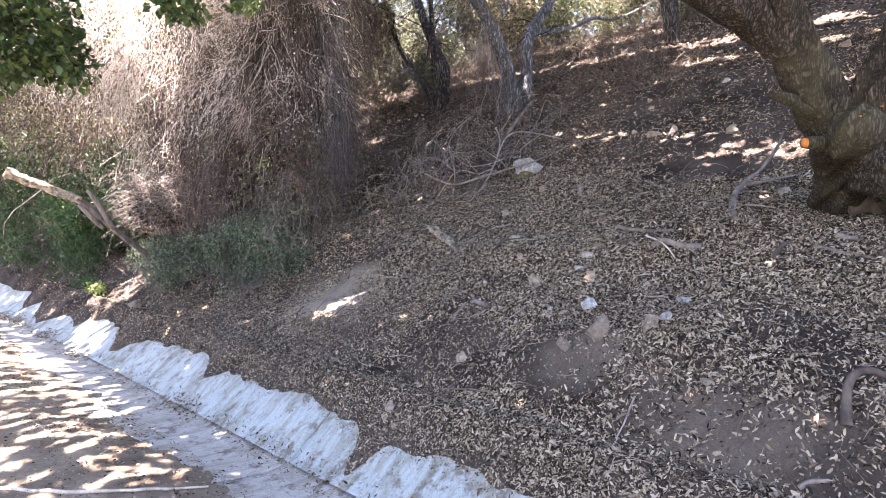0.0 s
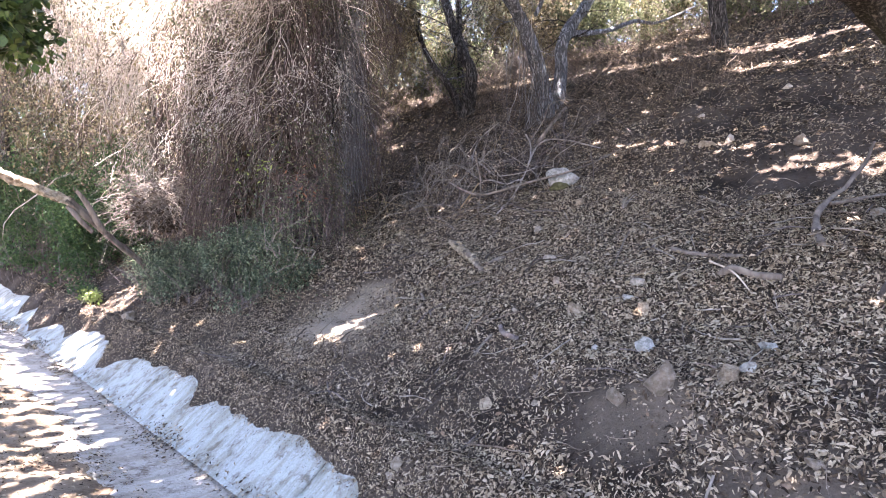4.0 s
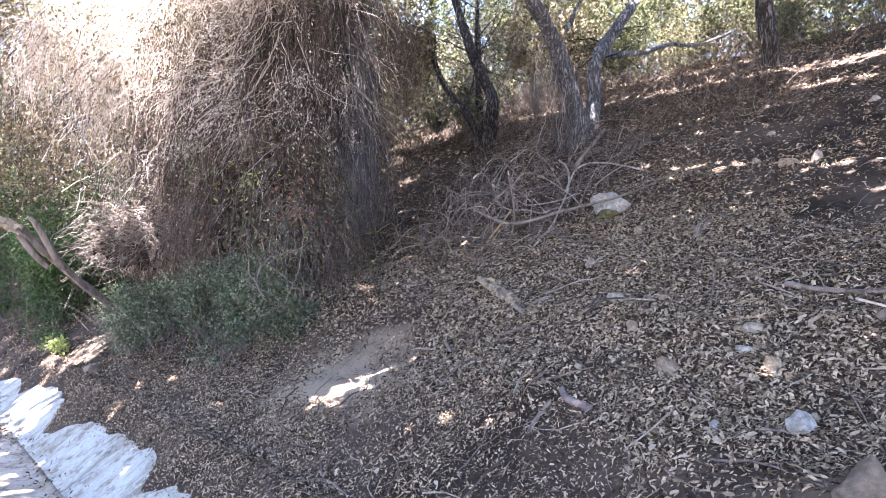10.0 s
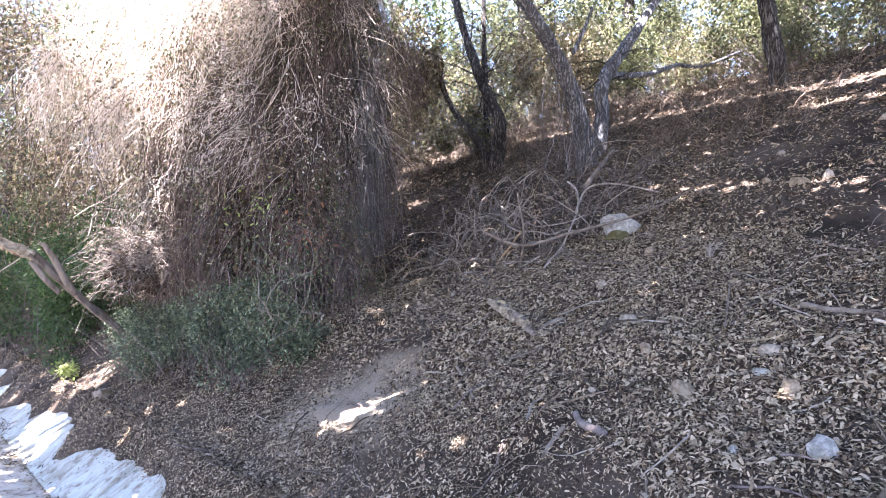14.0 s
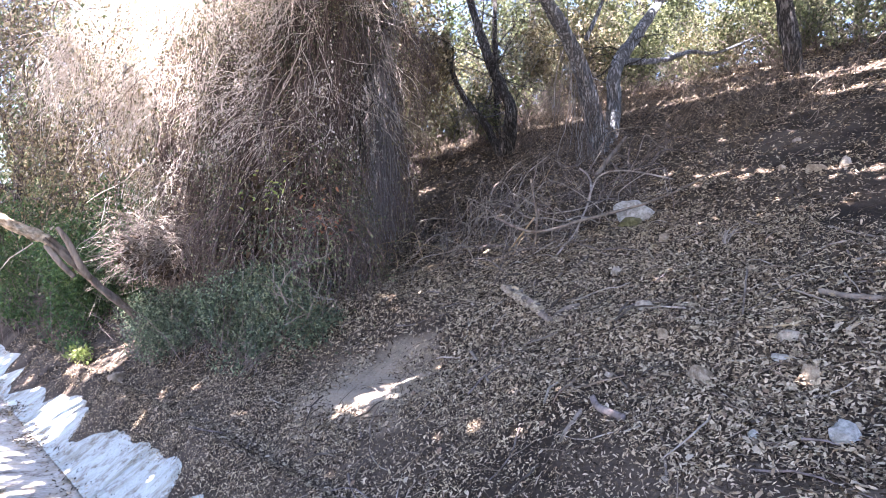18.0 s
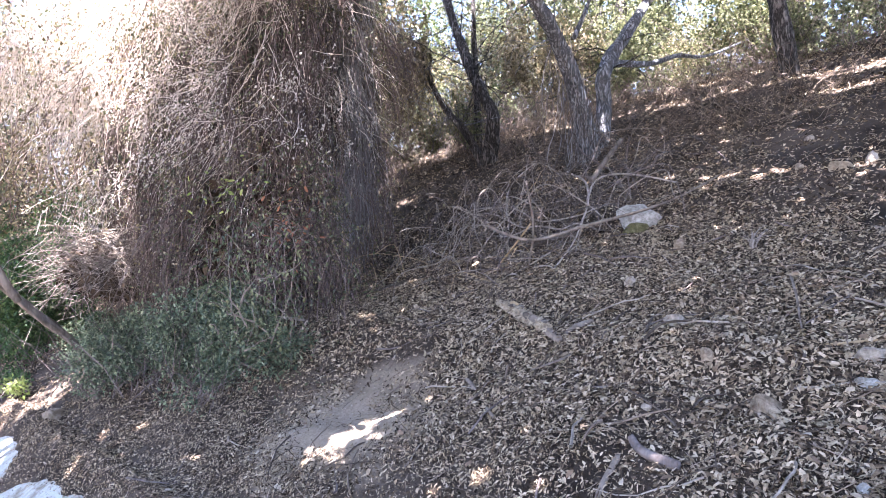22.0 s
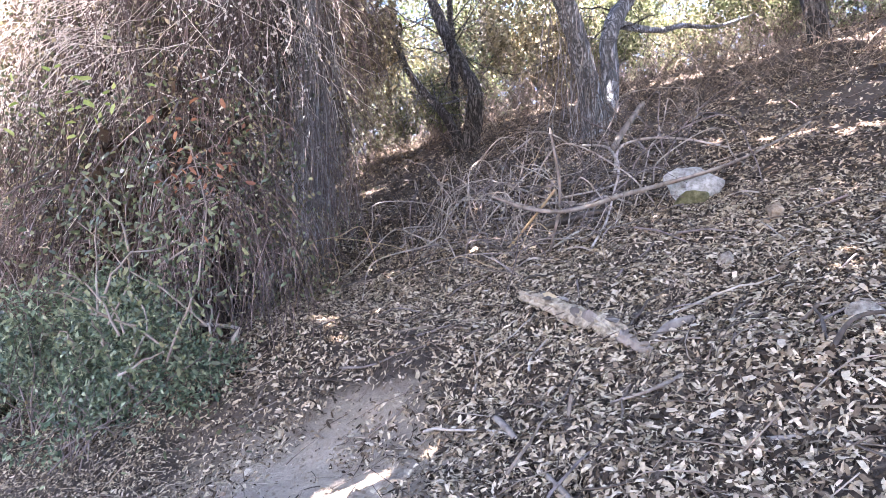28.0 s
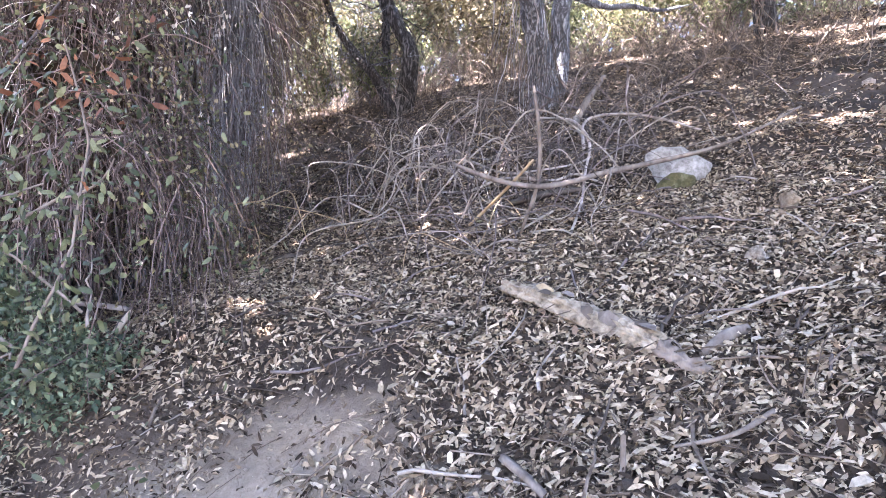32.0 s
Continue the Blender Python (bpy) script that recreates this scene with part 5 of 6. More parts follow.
part("third_stem", limb([(-0.32, 12.57, 3.70), (-0.36, 12.60, 4.75), (-0.42, 12.66, 5.73), (-0.45, 12.68, 6.72)], (0.06, 0.05, 0.045, 0.03), 40, 16, 0.25, 33, 0.08), DARK_BARK, two)


def branchlets(tree, stem, count, lengths, thick, mat, sag=0.15, low=0.25):
    """Bare crooked branches off a stem, each with twigs of its own."""
    line = smooth_path(stem, 100)
    at = line[RNG.integers(int(100 * low), 99, count)]
    way = unit(count) * (1, 1, 0.7) + np.array([0, 0, 0.15])
    way /= np.linalg.norm(way, axis=1, keepdims=True)
    p = arcs(at, way, RNG.uniform(*lengths, count), sag * np.ones(count), 10, 0.12)
    p += 0.02 * np.cumsum(RNG.normal(size=p.shape), axis=1) * np.linspace(0, 1, 10)[None, :, None]
    sets = [tubes(p, RNG.uniform(*thick, (count, 1)) * np.linspace(1.1, 0.35, 10), 4)]
    more = count * 7
    at = p[RNG.integers(0, count, more), RNG.integers(3, 10, more)]
    q = arcs(at, unit(more) * (1, 1, 0.6) - np.array([0, 0, 0.25]), RNG.uniform(0.15, 0.6, more), 0.3 * np.ones(more), 10, 0.14)
    sets.append(tubes(q, thick[0] * RNG.uniform(0.3, 0.7, (more, 1)) * np.linspace(1.1, 0.5, 10), 4))
    part("bare_branches", merged(sets), mat, tree, "thin crooked bare branches", kind="stuff")


branchlets(two, [(-0.17, 11.72, 3.40), (-0.08, 11.65, 4.12), (-0.21, 11.76, 4.50), (-0.46, 11.98, 5.07), (-0.75, 12.23, 5.95), (-0.98, 12.45, 6.82)], 44, (0.5, 1.7), (0.005, 0.013), DARK_BARK)
branchlets(two, [(-0.24, 11.79, 3.50), (-0.47, 11.99, 3.99), (-0.80, 12.28, 4.44), (-1.09, 12.54, 4.99), (-1.35, 12.77, 5.81)], 40, (0.5, 1.4), (0.004, 0.01), GREY_BARK)
branchlets(fork, [(1.19, 10.26, 2.83), (1.25, 10.32, 3.35), (1.30, 10.39, 3.91), (1.29, 10.37, 4.27), (1.42, 10.52, 4.61), (1.72, 10.86, 5.11), (2.39, 11.61, 6.25)], 14, (0.4, 1.2), (0.005, 0.012), DARK_BARK, low=0.5)
branchlets(fork, [(1.10, 10.15, 2.78), (1.08, 10.14, 3.20), (1.03, 10.08, 3.62), (0.90, 9.93, 4.00), (0.74, 9.75, 4.37), (0.51, 9.49, 4.69), (0.14, 9.07, 5.11)], 8, (0.4, 1.1), (0.004, 0.009), GREY_BARK, low=0.5)


def boughs(tree, base, top, count, spread, thick, mat):
    for k in range(count):
        a = RNG.uniform(0, 6.28)
        s = base + (top - base) * RNG.uniform(0.45, 1.0)
        e = s + Vector((math.cos(a) * spread, math.sin(a) * spread, RNG.uniform(0.2, 1.2) * spread))
        m = (s + e) / 2 + Vector(RNG.normal(size=3) * 0.12 * spread)
        part("bough", limb([s, m, e], (thick, thick * 0.7, thick * 0.3), 16, 8, 0.2, int(RNG.integers(99))), mat, tree)


def background_tree(u, v, tall, lean, thick, clumps, count, size, mat, label, bark=DARK_BARK, name="background_tree", low=0.25):
    base = spot(u, v, -0.05)
    t = thing(name, base, label, "tree", "trees up the slope")
    top = base + Vector((lean[0], lean[1], tall * 0.7))
    mid = (base + top) / 2 + Vector((0.15 * math.sin(u * 9), 0.15 * math.cos(v * 7), 0))
    part("trunk", limb([base, mid, top], (thick, thick * 0.8, thick * 0.5), 30, 14, 0.2, int(u * 7 + v), 0.06), bark, t)
    boughs(t, base, top, 6, tall * 0.28, thick * 0.4, bark)
    centres = [np.array(top) + RNG.normal(size=3) * (tall * 0.26, tall * 0.26, tall * 0.14) + (0, 0, tall * RNG.uniform(-0.3, 0.2)) for _ in range(clumps)]
    low_z = base.z + low * tall
    centres = [np.array((c[0], c[1], max(c[2], low_z))) for c in centres]
    radii = [np.array((1, 1, 0.75)) * tall * RNG.uniform(0.13, 0.24) for _ in range(clumps)]
    part("crown", leaf_cloud(centres, radii, int(count * 1.2), size, 0.55, 0.3, 0.3), mat, t)
    return t


background_tree(10.4, 4.33, 6.0, (-0.25, 0.1), 0.12, 7, 3500, 0.07, OAK_LEAF, "dark-barked oak standing up the slope", low=0.75)
background_tree(13.0, 8.2, 6.5, (0.2, 0.3), 0.13, 9, 9000, 0.09, SUNNY_LEAF, "sunlit yellow-green tree behind the forked tree", low=0.3)
background_tree(12.6, 11.0, 6.0, (0.1, 0.4), 0.12, 9, 9000, 0.09, SUNNY_LEAF, "sunlit yellow-green tree up the slope", low=0.2)
background_tree(15.5, 6.0, 7.0, (0.3, 0.1), 0.16, 9, 9000, 0.11, SUNNY_LEAF, "tall sunlit tree up the slope", low=0.3)
background_tree(11.5, 14.5, 6.5, (0.0, 0.2), 0.14, 9, 8000, 0.1, OAK_LEAF, "green tree behind the vines", low=0.15)
background_tree(16.5, 11.0, 8.0, (0.1, 0.2), 0.16, 10, 9000, 0.12, SUNNY_LEAF, "tall sunlit tree behind the thicket", low=0.2)
background_tree(17.0, 2.5, 7.5, (0.2, 0.1), 0.16, 9, 7000, 0.12, OAK_LEAF, "oak at the top of the slope", low=0.3)
background_tree(13.5, 0.5, 7.0, (0.2, -0.1), 0.17, 8, 6000, 0.1, OAK_LEAF, "oak high on the slope", low=0.7)
background_tree(19.0, 16.0, 9.0, (0.1, 0.2), 0.18, 10, 8000, 0.14, SUNNY_LEAF, "far tree up the slope", low=0.1)
background_tree(3.6, 17.5, 6.0, (-0.2, 0.2), 0.14, 9, 7000, 0.1, GREEN_LEAF, "green tree beside the road", low=0.1)
background_tree(-1.5, 22.0, 7.0, (0.2, 0.0), 0.16, 9, 7000, 0.13, GREEN_LEAF, "green tree across the road", low=0.1)
background_tree(1.8, 30.0, 8.0, (0.0, 0.0), 0.18, 9, 6000, 0.16, SUNNY_LEAF, "far tree at the bend of the road", low=0.05)
background_tree(7.0, 24.0, 9.0, (0.0, 0.0), 0.18, 10, 7000, 0.15, GREEN_LEAF, "far tree above the road", low=0.05)
background_tree(11.5, 20.0, 9.0, (0.0, 0.0), 0.18, 10, 8000, 0.14, SUNNY_LEAF, "far tree on the slope", low=0.05)


def shrub(u, v, wide, tall, count, size, mat, label, stems=40, name="shrub", width=0.4, along=1.0):
    base = spot(u, v, -0.02)
    t = thing(name, base, label, "shrub", "shrubs by the slope")
    b = np.array(base)
    way = unit(stems) * (1, 1, 0.3) + np.array([0, 0, 1.0])
    part("stems", tubes(arcs(b + RNG.normal(size=(stems, 3)) * (wide * 0.2, wide * 0.2, 0.0), way, RNG.uniform(0.5, 1.0, stems) * tall, 0.25 * np.ones(stems), 7, 0.1), RNG.uniform(0.0018, 0.0045, (stems, 1)) * np.linspace(1.2, 0.5, 7)), BRAMBLE, t, kind="stuff")
    k = 7
    c = [b + np.array((*xy_of(RNG.uniform(-0.3, 0.3) * wide, RNG.uniform(-0.45, 0.45) * wide * along), tall * RNG.uniform(0.25, 0.7))) for _ in range(k)]
    for q in c:
        qu, qv = uv_of(q[0], q[1])
        q[2] = max(q[2], float(ground(qu, qv)) + 0.18 * tall)
    part("foliage", leaf_cloud(c, [np.array((wide * 0.28, wide * 0.28, tall * 0.33)) * RNG.uniform(0.7, 1.2) for _ in range(k)], count, size, width, 0.1, 0.2), mat, t)
    return t


shrub(3.95, 6.30, 1.35, 0.85, 20000, 0.03, SHRUB_LEAF, "low grey-green shrub at the foot of the vines")
shrub(3.72, 7.05, 1.2, 0.75, 18000, 0.03, SHRUB_LEAF, "low green shrub with fine leaves by the bank")
shrub(3.62, 7.75, 1.1, 0.7, 13000, 0.031, SHRUB_LEAF, "low green shrub with fine leaves by the bank")
shrub(4.25, 5.65, 0.35, 0.3, 700, 0.028, SHRUB_LEAF, "small green seedling by the pale stub", 14)
shrub(3.6, 10.7, 1.8, 2.0, 19000, 0.05, GREEN_LEAF, "bright green feathery bush by the drain", along=1.4)
shrub(3.8, 6.05, 0.85, 0.55, 9500, 0.029, SHRUB_LEAF, "low blue-green shrub at the foot of the vines")
shrub(2.7, 16.0, 2.4, 2.8, 9000, 0.065, GREEN_LEAF, "bright green bush over the drain", along=1.3)
shrub(2.2, 20.0, 3.0, 3.4, 9000, 0.07, GREEN_LEAF, "green bush at the bend of the road", along=1.3)
shrub(3.3, 12.6, 2.2, 2.5, 19000, 0.055, GREEN_LEAF, "bright green bush by the drain", along=1.4)
shrub(3.0, 14.6, 2.2, 2.7, 17000, 0.06, GREEN_LEAF, "bright green bush over the drain", along=1.3)
shrub(3.25, 9.9, 0.5, 0.28, 700, 0.04, GREEN_LEAF, "small pale green plant by the drain", 14)
shrub(3.2, 9.2, 0.3, 0.25, 300, 0.045, FRESH_LEAF, "small yellow-green weed by the drain", 12)
for u, v, w, h, n, mat, label in (
    (8.6, 10.2, 2.0, 3.2, 7000, VINE_LEAF, "tall dry shrub behind the leaning tree"), (9.4, 9.0, 1.4, 1.4, 3500, SUNNY_LEAF, "sunlit shrub behind the leaning tree"), (7.8, 11.4, 2.2, 4.2, 8000, OAK_LEAF, "tall green shrub behind the vines"), (10.6, 8.6, 1.8, 2.4, 5000, VINE_LEAF, "dry shrub up the slope"),
    (10.2, 9.8, 1.6, 1.8, 3500, VINE_LEAF, "dry straw-coloured shrub up the slope"), (11.2, 7.4, 1.6, 1.6, 3500, SUNNY_LEAF, "sunlit yellow-green shrub up the slope"), (12.6, 5.4, 2.0, 2.2, 5000, SUNNY_LEAF, "sunlit yellow-green shrub up the slope"),
    (10.8, 11.8, 2.0, 2.4, 5000, SUNNY_LEAF, "sunlit yellow-green shrub up the slope"), (13.5, 3.0, 2.0, 2.0, 4500, VINE_LEAF, "dry brown shrub high on the slope"), (9.4, 12.6, 2.0, 2.4, 5000, VINE_LEAF, "dry shrub behind the vines"),
    (13.2, 9.2, 2.4, 3.2, 8000, SUNNY_LEAF, "tall sunlit shrub up the slope"), (12.4, 12.8, 2.6, 3.6, 8000, SUNNY_LEAF, "tall sunlit shrub up the slope"), (14.5, 6.8, 2.6, 3.4, 8000, SUNNY_LEAF, "tall sunlit shrub up the slope"),
    (15.0, 4.2, 2.4, 3.0, 6000, SUNNY_LEAF, "sunlit shrub near the top of the slope"), (15.5, 1.5, 2.6, 2.6, 5000, VINE_LEAF, "brown shrub near the top of the slope"), (14.6, -1.5, 2.6, 2.4, 4000, VINE_LEAF, "brown shrub near the top of the slope"),
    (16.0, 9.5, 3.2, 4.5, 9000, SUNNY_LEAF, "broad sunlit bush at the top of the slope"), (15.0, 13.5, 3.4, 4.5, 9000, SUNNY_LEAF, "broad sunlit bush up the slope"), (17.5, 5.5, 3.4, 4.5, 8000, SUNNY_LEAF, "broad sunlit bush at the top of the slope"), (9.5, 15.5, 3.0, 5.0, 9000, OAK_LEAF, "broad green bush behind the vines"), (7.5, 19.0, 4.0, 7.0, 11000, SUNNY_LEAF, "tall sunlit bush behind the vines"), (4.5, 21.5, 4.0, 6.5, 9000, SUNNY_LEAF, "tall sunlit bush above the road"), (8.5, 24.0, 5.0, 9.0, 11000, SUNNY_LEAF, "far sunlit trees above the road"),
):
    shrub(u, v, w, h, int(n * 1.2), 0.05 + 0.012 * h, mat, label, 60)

for k, (v, h) in enumerate(((4.9, 1.1), (6.1, 1.5), (7.2, 1.9), (8.3, 2.1), (9.5, 2.4), (10.8, 2.7), (12.0, 3.0), (13.4, 3.3), (3.6, 1.0), (2.2, 1.1))):
    dry = k % 3 == 1
    shrub(12.3 + 0.4 * (k % 2), v, 1.7, h, 5200, 0.055, VINE_LEAF if dry else SUNNY_LEAF, "dry brown shrub at the top of the slope" if dry else "yellow-green shrub at the top of the slope", 60)

# the dead leaning log by the bank
dead = thing("leaning_log", (-3.2, 7.7, 0.7), "bleached dead trunk leaning out of the thicket", "log")
part("trunk", rough(limb([(-4.39, 6.46, 2.11), (-4.21, 6.57, 2.01), (-3.98, 6.69, 1.90), (-3.80, 6.79, 1.80)], (0.05, 0.056, 0.054, 0.05), 90, 30, 0.5, 51, 0.35), 0.009, 18, 420), LOG_WOOD, dead, "bleached peeling upper trunk")
part("lower_trunk", limb([(-3.83, 6.77, 1.82), (-3.70, 6.90, 1.66), (-3.56, 7.15, 1.4), (-3.42, 7.5, 1.1), (-3.35, 7.75, 0.55)], (0.048, 0.04, 0.034, 0.034, 0.036), 50, 20, 0.3, 54, 0.2), STEM_WOOD, dead)
part("side_stub", limb([(-3.71, 6.76, 1.91), (-3.64, 6.80, 1.80), (-3.57, 6.86, 1.62), (-3.53, 6.95, 1.48)], (0.02, 0.03, 0.03, 0.028), 20, 12, 0.25, 52), STEM_WOOD, dead, "broken grey side stem")
part("side_stub", limb([(-3.82, 6.79, 1.76), (-3.70, 6.80, 1.62), (-3.62, 6.88, 1.5)], (0.026, 0.024, 0.02), 20, 12, 0.25, 53), STEM_WOOD, dead)


# ---- the great mass of dry vines ----
def strands(blobs, count, lengths, thick, seed, points=7, pull=0.30, stray=0.5, shell=(0.78, 1.06), low=-0.55, facing=None):
    """Tangled hanging stems over rounded masses; neighbours run together in locks."""
    c = np.array([(*xy_of(u, v), z) for u, v, z, *_ in blobs])
    r = np.array([b[3:] for b in blobs], float)
    area = (r[:, 0] * r[:, 1] + r[:, 1] * r[:, 2] + r[:, 0] * r[:, 2])
    k = RNG.choice(len(blobs), count, p=area / area.sum())
    d = unit(count)
    d[:, 2] = np.where(d[:, 2] < low, -d[:, 2], d[:, 2])
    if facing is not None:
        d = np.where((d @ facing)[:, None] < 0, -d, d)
    lump = 1 + 0.4 * vnoise(d[:, 0] * 2.2 + k * 3, d[:, 1] * 2.2 + d[:, 2] * 2, seed) + 0.10 * vnoise(d[:, 0] * 6 + k, d[:, 2] * 6 + d[:, 1] * 4, seed + 1)
    at = c[k] + d * r[k] * (RNG.uniform(*shell, count) * lump)[:, None]
    holes = vnoise(at[:, 0] * 2.1 + 5, at[:, 1] * 2.1 + at[:, 2] * 1.6, seed + 20) + 0.6 * vnoise(at[:, 0] * 5, at[:, 2] * 5 + at[:, 1] * 4, seed + 21)
    at, d = at[holes > -0.25], d[holes > -0.25]
    count = len(at)
    lock = np.stack([vnoise(at[:, 0] * 2.3 + j * 7, at[:, 1] * 2.3 + at[:, 2] * 1.7, seed + 10 + j) for j in range(3)], 1)
    way = 0.4 * d + 0.75 * lock + 0.75 * unit(count) - np.array([0, 0, 0.65])
    way /= np.linalg.norm(way, axis=1, keepdims=True)
    length = RNG.uniform(*lengths, count) * RNG.uniform(0.5, 1.0, count)
    p = [at]
    for _ in range(points - 1):
        way = way + stray * unit(count) + 0.14 * lock - np.array([0, 0, pull])
        way /= np.linalg.norm(way, axis=1, keepdims=True)
        p.append(p[-1] + way * (length / (points - 1))[:, None])
    p = np.stack(p, 1)
    gu, gv = uv_of(p[:, :, 0], p[:, :, 1])
    p[:, :, 2] = np.maximum(p[:, :, 2], height(gu, gv) + 0.03)
    return tubes(p, RNG.uniform(*thick, (count, 1)) * np.linspace(1.2, 0.6, points)), p


def sprinkle(stems, count, size, reach, width=0.5, patch=None):
    """Leaves along the stems; patch: only where a slow noise of that seed is high."""
    at = stems[RNG.integers(0, len(stems), count), RNG.integers(1, stems.shape[1], count)] + unit(count) * reach
    if patch:
        dense = vnoise(at[:, 0] * 2.6, at[:, 1] * 2.6 + at[:, 2] * 2.2, patch) + 0.5 * vnoise(at[:, 0] * 7, at[:, 2] * 7 + at[:, 1] * 5, patch + 1)
        at = at[dense > 0.1]
        count = len(at)
    return small_leaves(at, unit(count) - np.array([0, 0, 0.5]), unit(count) + np.array([0, 0, 0.7]), size * RNG.uniform(0.5, 1.4, count), width)


def curtain(line, locks, each, tops, foot, thick, spread, centre=(4.95, 7.2), points=8):
    """Bare stems hanging in locks down the face of the mass, along a line of ground places."""
    path = smooth_path([(u, v, 0) for u, v in line], 200)
    at = path[RNG.integers(0, 200, locks)] + RNG.normal(size=(locks, 3)) * (0.1, 0.1, 0)
    inward = np.stack([centre[0] - at[:, 0], centre[1] - at[:, 1]], 1)
    inward /= np.linalg.norm(inward, axis=1, keepdims=True)
    top = RNG.uniform(*tops, locks)
    low = height(at[:, 0], at[:, 1]) + RNG.uniform(*foot, locks)
    s = np.linspace(0, 1, 14)
    bend = RNG.normal(size=(locks, 2, 3)) * 0.09
    sets = []
    for k in range(locks):
        inset = 0.55 * (1 - s) ** 2 + 0.12 * s**2 - 0.1 * np.sin(s * 3.14)
        u = at[k, 0] + inward[k, 0] * inset + bend[k, 0, 0] * np.sin(s * 6) + bend[k, 0, 1] * s
        v = at[k, 1] + inward[k, 1] * inset + bend[k, 1, 0] * np.sin(s * 5) + bend[k, 1, 1] * s
        z = top[k] + (low[k] - top[k]) * s
        a = RNG.uniform(0.0, 0.65, each) ** 1.3
        b = np.minimum(a + RNG.uniform(0.2, 0.7, each), 1.05)
        f = a[:, None] + (b - a)[:, None] * np.linspace(0, 1, points)
        pu, pv, pz = np.interp(f, s, u), np.interp(f, s, v), np.interp(f, s, z)
        x, y = xy_of(pu, pv)
        p = np.stack([x, y, pz], -1) + RNG.normal(size=(each, 1, 3)) * (spread, spread, 0.12) + np.cumsum(RNG.normal(size=(each, points, 3)) * (0.022, 0.022, 0.012), axis=1)
        sets.append(p)
    p = np.concatenate(sets)
    gu, gv = uv_of(p[:, :, 0], p[:, :, 1])
    p[:, :, 2] = np.maximum(p[:, :, 2], height(gu, gv) + 0.04)
    return tubes(p, RNG.uniform(*thick, (len(p), 1)) * np.linspace(1.2, 0.6, points)), p


# u, v, z of the middle, then half widths
VINE_FRONT = ((4.68, 6.7, 3.05, 0.52, 0.6, 1.5), (4.5, 6.3, 2.3, 0.36, 0.42, 1.0), (4.9, 7.4, 3.2, 0.9, 0.95, 1.7), (4.85, 8.3, 3.0, 1.0, 1.0, 1.7), (4.45, 6.9, 2.1, 0.6, 0.9, 0.8), (4.95, 7.1, 4.5, 0.6, 0.75, 0.9))
vines = thing("vine_thicket", spot(4.7, 7.0), "great mass of dry brown vines draped over a shrub", "vines")
shape, hung = strands(VINE_FRONT, 6500, (0.5, 1.7), (0.001, 0.0024), 110, 8, 0.46, 0.42)
part("hanging_stems", shape, VINE, vines, "matted curtain of thin dry stems", kind="stuff")
shape, fall = curtain([(4.0, 8.8), (4.05, 7.8), (4.15, 7.0), (4.3, 6.5), (4.5, 6.22), (4.75, 6.2)], 130, 75, (2.7, 5.0), (0.05, 0.9), (0.0011, 0.0026), 0.07)
part("vine_locks", shape, VINE, vines, "locks of thin brown stems hanging straight down", kind="stuff")
part("lock_leaves", sprinkle(fall, 52000, 0.024, 0.06, 0.5, 230), DUSTY_LEAF, vines, "patches of small olive leaves among the hanging stems", kind="stuff")
part("dry_leaves", sprinkle(fall, 26000, 0.022, 0.05, 0.5, 236), VINE_LEAF, vines, "small tan leaves among the hanging stems", kind="stuff")
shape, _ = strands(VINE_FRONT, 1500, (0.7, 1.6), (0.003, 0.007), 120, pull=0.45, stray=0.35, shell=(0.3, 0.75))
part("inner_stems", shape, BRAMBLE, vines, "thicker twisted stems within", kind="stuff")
part("main_stems", tubes(arcs(np.array([at_uv(u, v, height(u, v) - 0.05) for u, v in zip(RNG.uniform(4.5, 5.0, 26), RNG.uniform(6.2, 8.2, 26))]), unit(26) * (0.15, 0.15, 0) + np.array([0, 0, 1.0]), RNG.uniform(1.6, 2.6, 26), 0.05 * np.ones(26), 9, 0.04), RNG.uniform(0.012, 0.03, (26, 1)) * np.linspace(1.2, 0.5, 9)), DARK_BARK, vines, kind="stuff")
# dark leaf core added inside, blocks stray light and paints the hollows dark
part("dead_leaves", leaf_cloud([(*xy_of(u, v), z) for u, v, z, *_ in VINE_FRONT], [np.array(b[3:]) * 0.68 for b in VINE_FRONT], 15000, 0.11, 0.6, 0.6, 0.2), SHADE_LEAF, vines, "dark leaf filling added to shade the hollows", kind="stuff")
part("small_leaves", sprinkle(hung, 60000, 0.024, 0.08, 0.5, 205), VINE_LEAF, vines, "small olive and tan leaves", kind="stuff")
part("dark_leaves", sprinkle(hung, 60000, 0.027, 0.1, 0.55, 210), DUSTY_LEAF, vines, "patches of dusty green leaves", kind="stuff")
# sun-facing stems and leaves get a paler colour that stands in for sunlight
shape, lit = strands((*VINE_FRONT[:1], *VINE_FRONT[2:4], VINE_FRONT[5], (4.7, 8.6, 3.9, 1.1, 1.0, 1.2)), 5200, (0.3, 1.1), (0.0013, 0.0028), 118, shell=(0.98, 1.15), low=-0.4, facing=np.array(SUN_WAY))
part("pale_leaves", sprinkle(lit, 60000, 0.025, 0.09, 0.5, 214), PALE_LEAF, vines, "pale leaves with sunlight put into their colour", kind="stuff")
part("sunlit_leaves", sprinkle(lit, 40000, 0.028, 0.1, 0.5, 218), VINE_LEAF, vines, "olive leaves among the pale stems", kind="stuff")
part("bleached_stems", shape, LIT_VINE, vines, "pale stems coloured as sunlit over the top", kind="stuff")
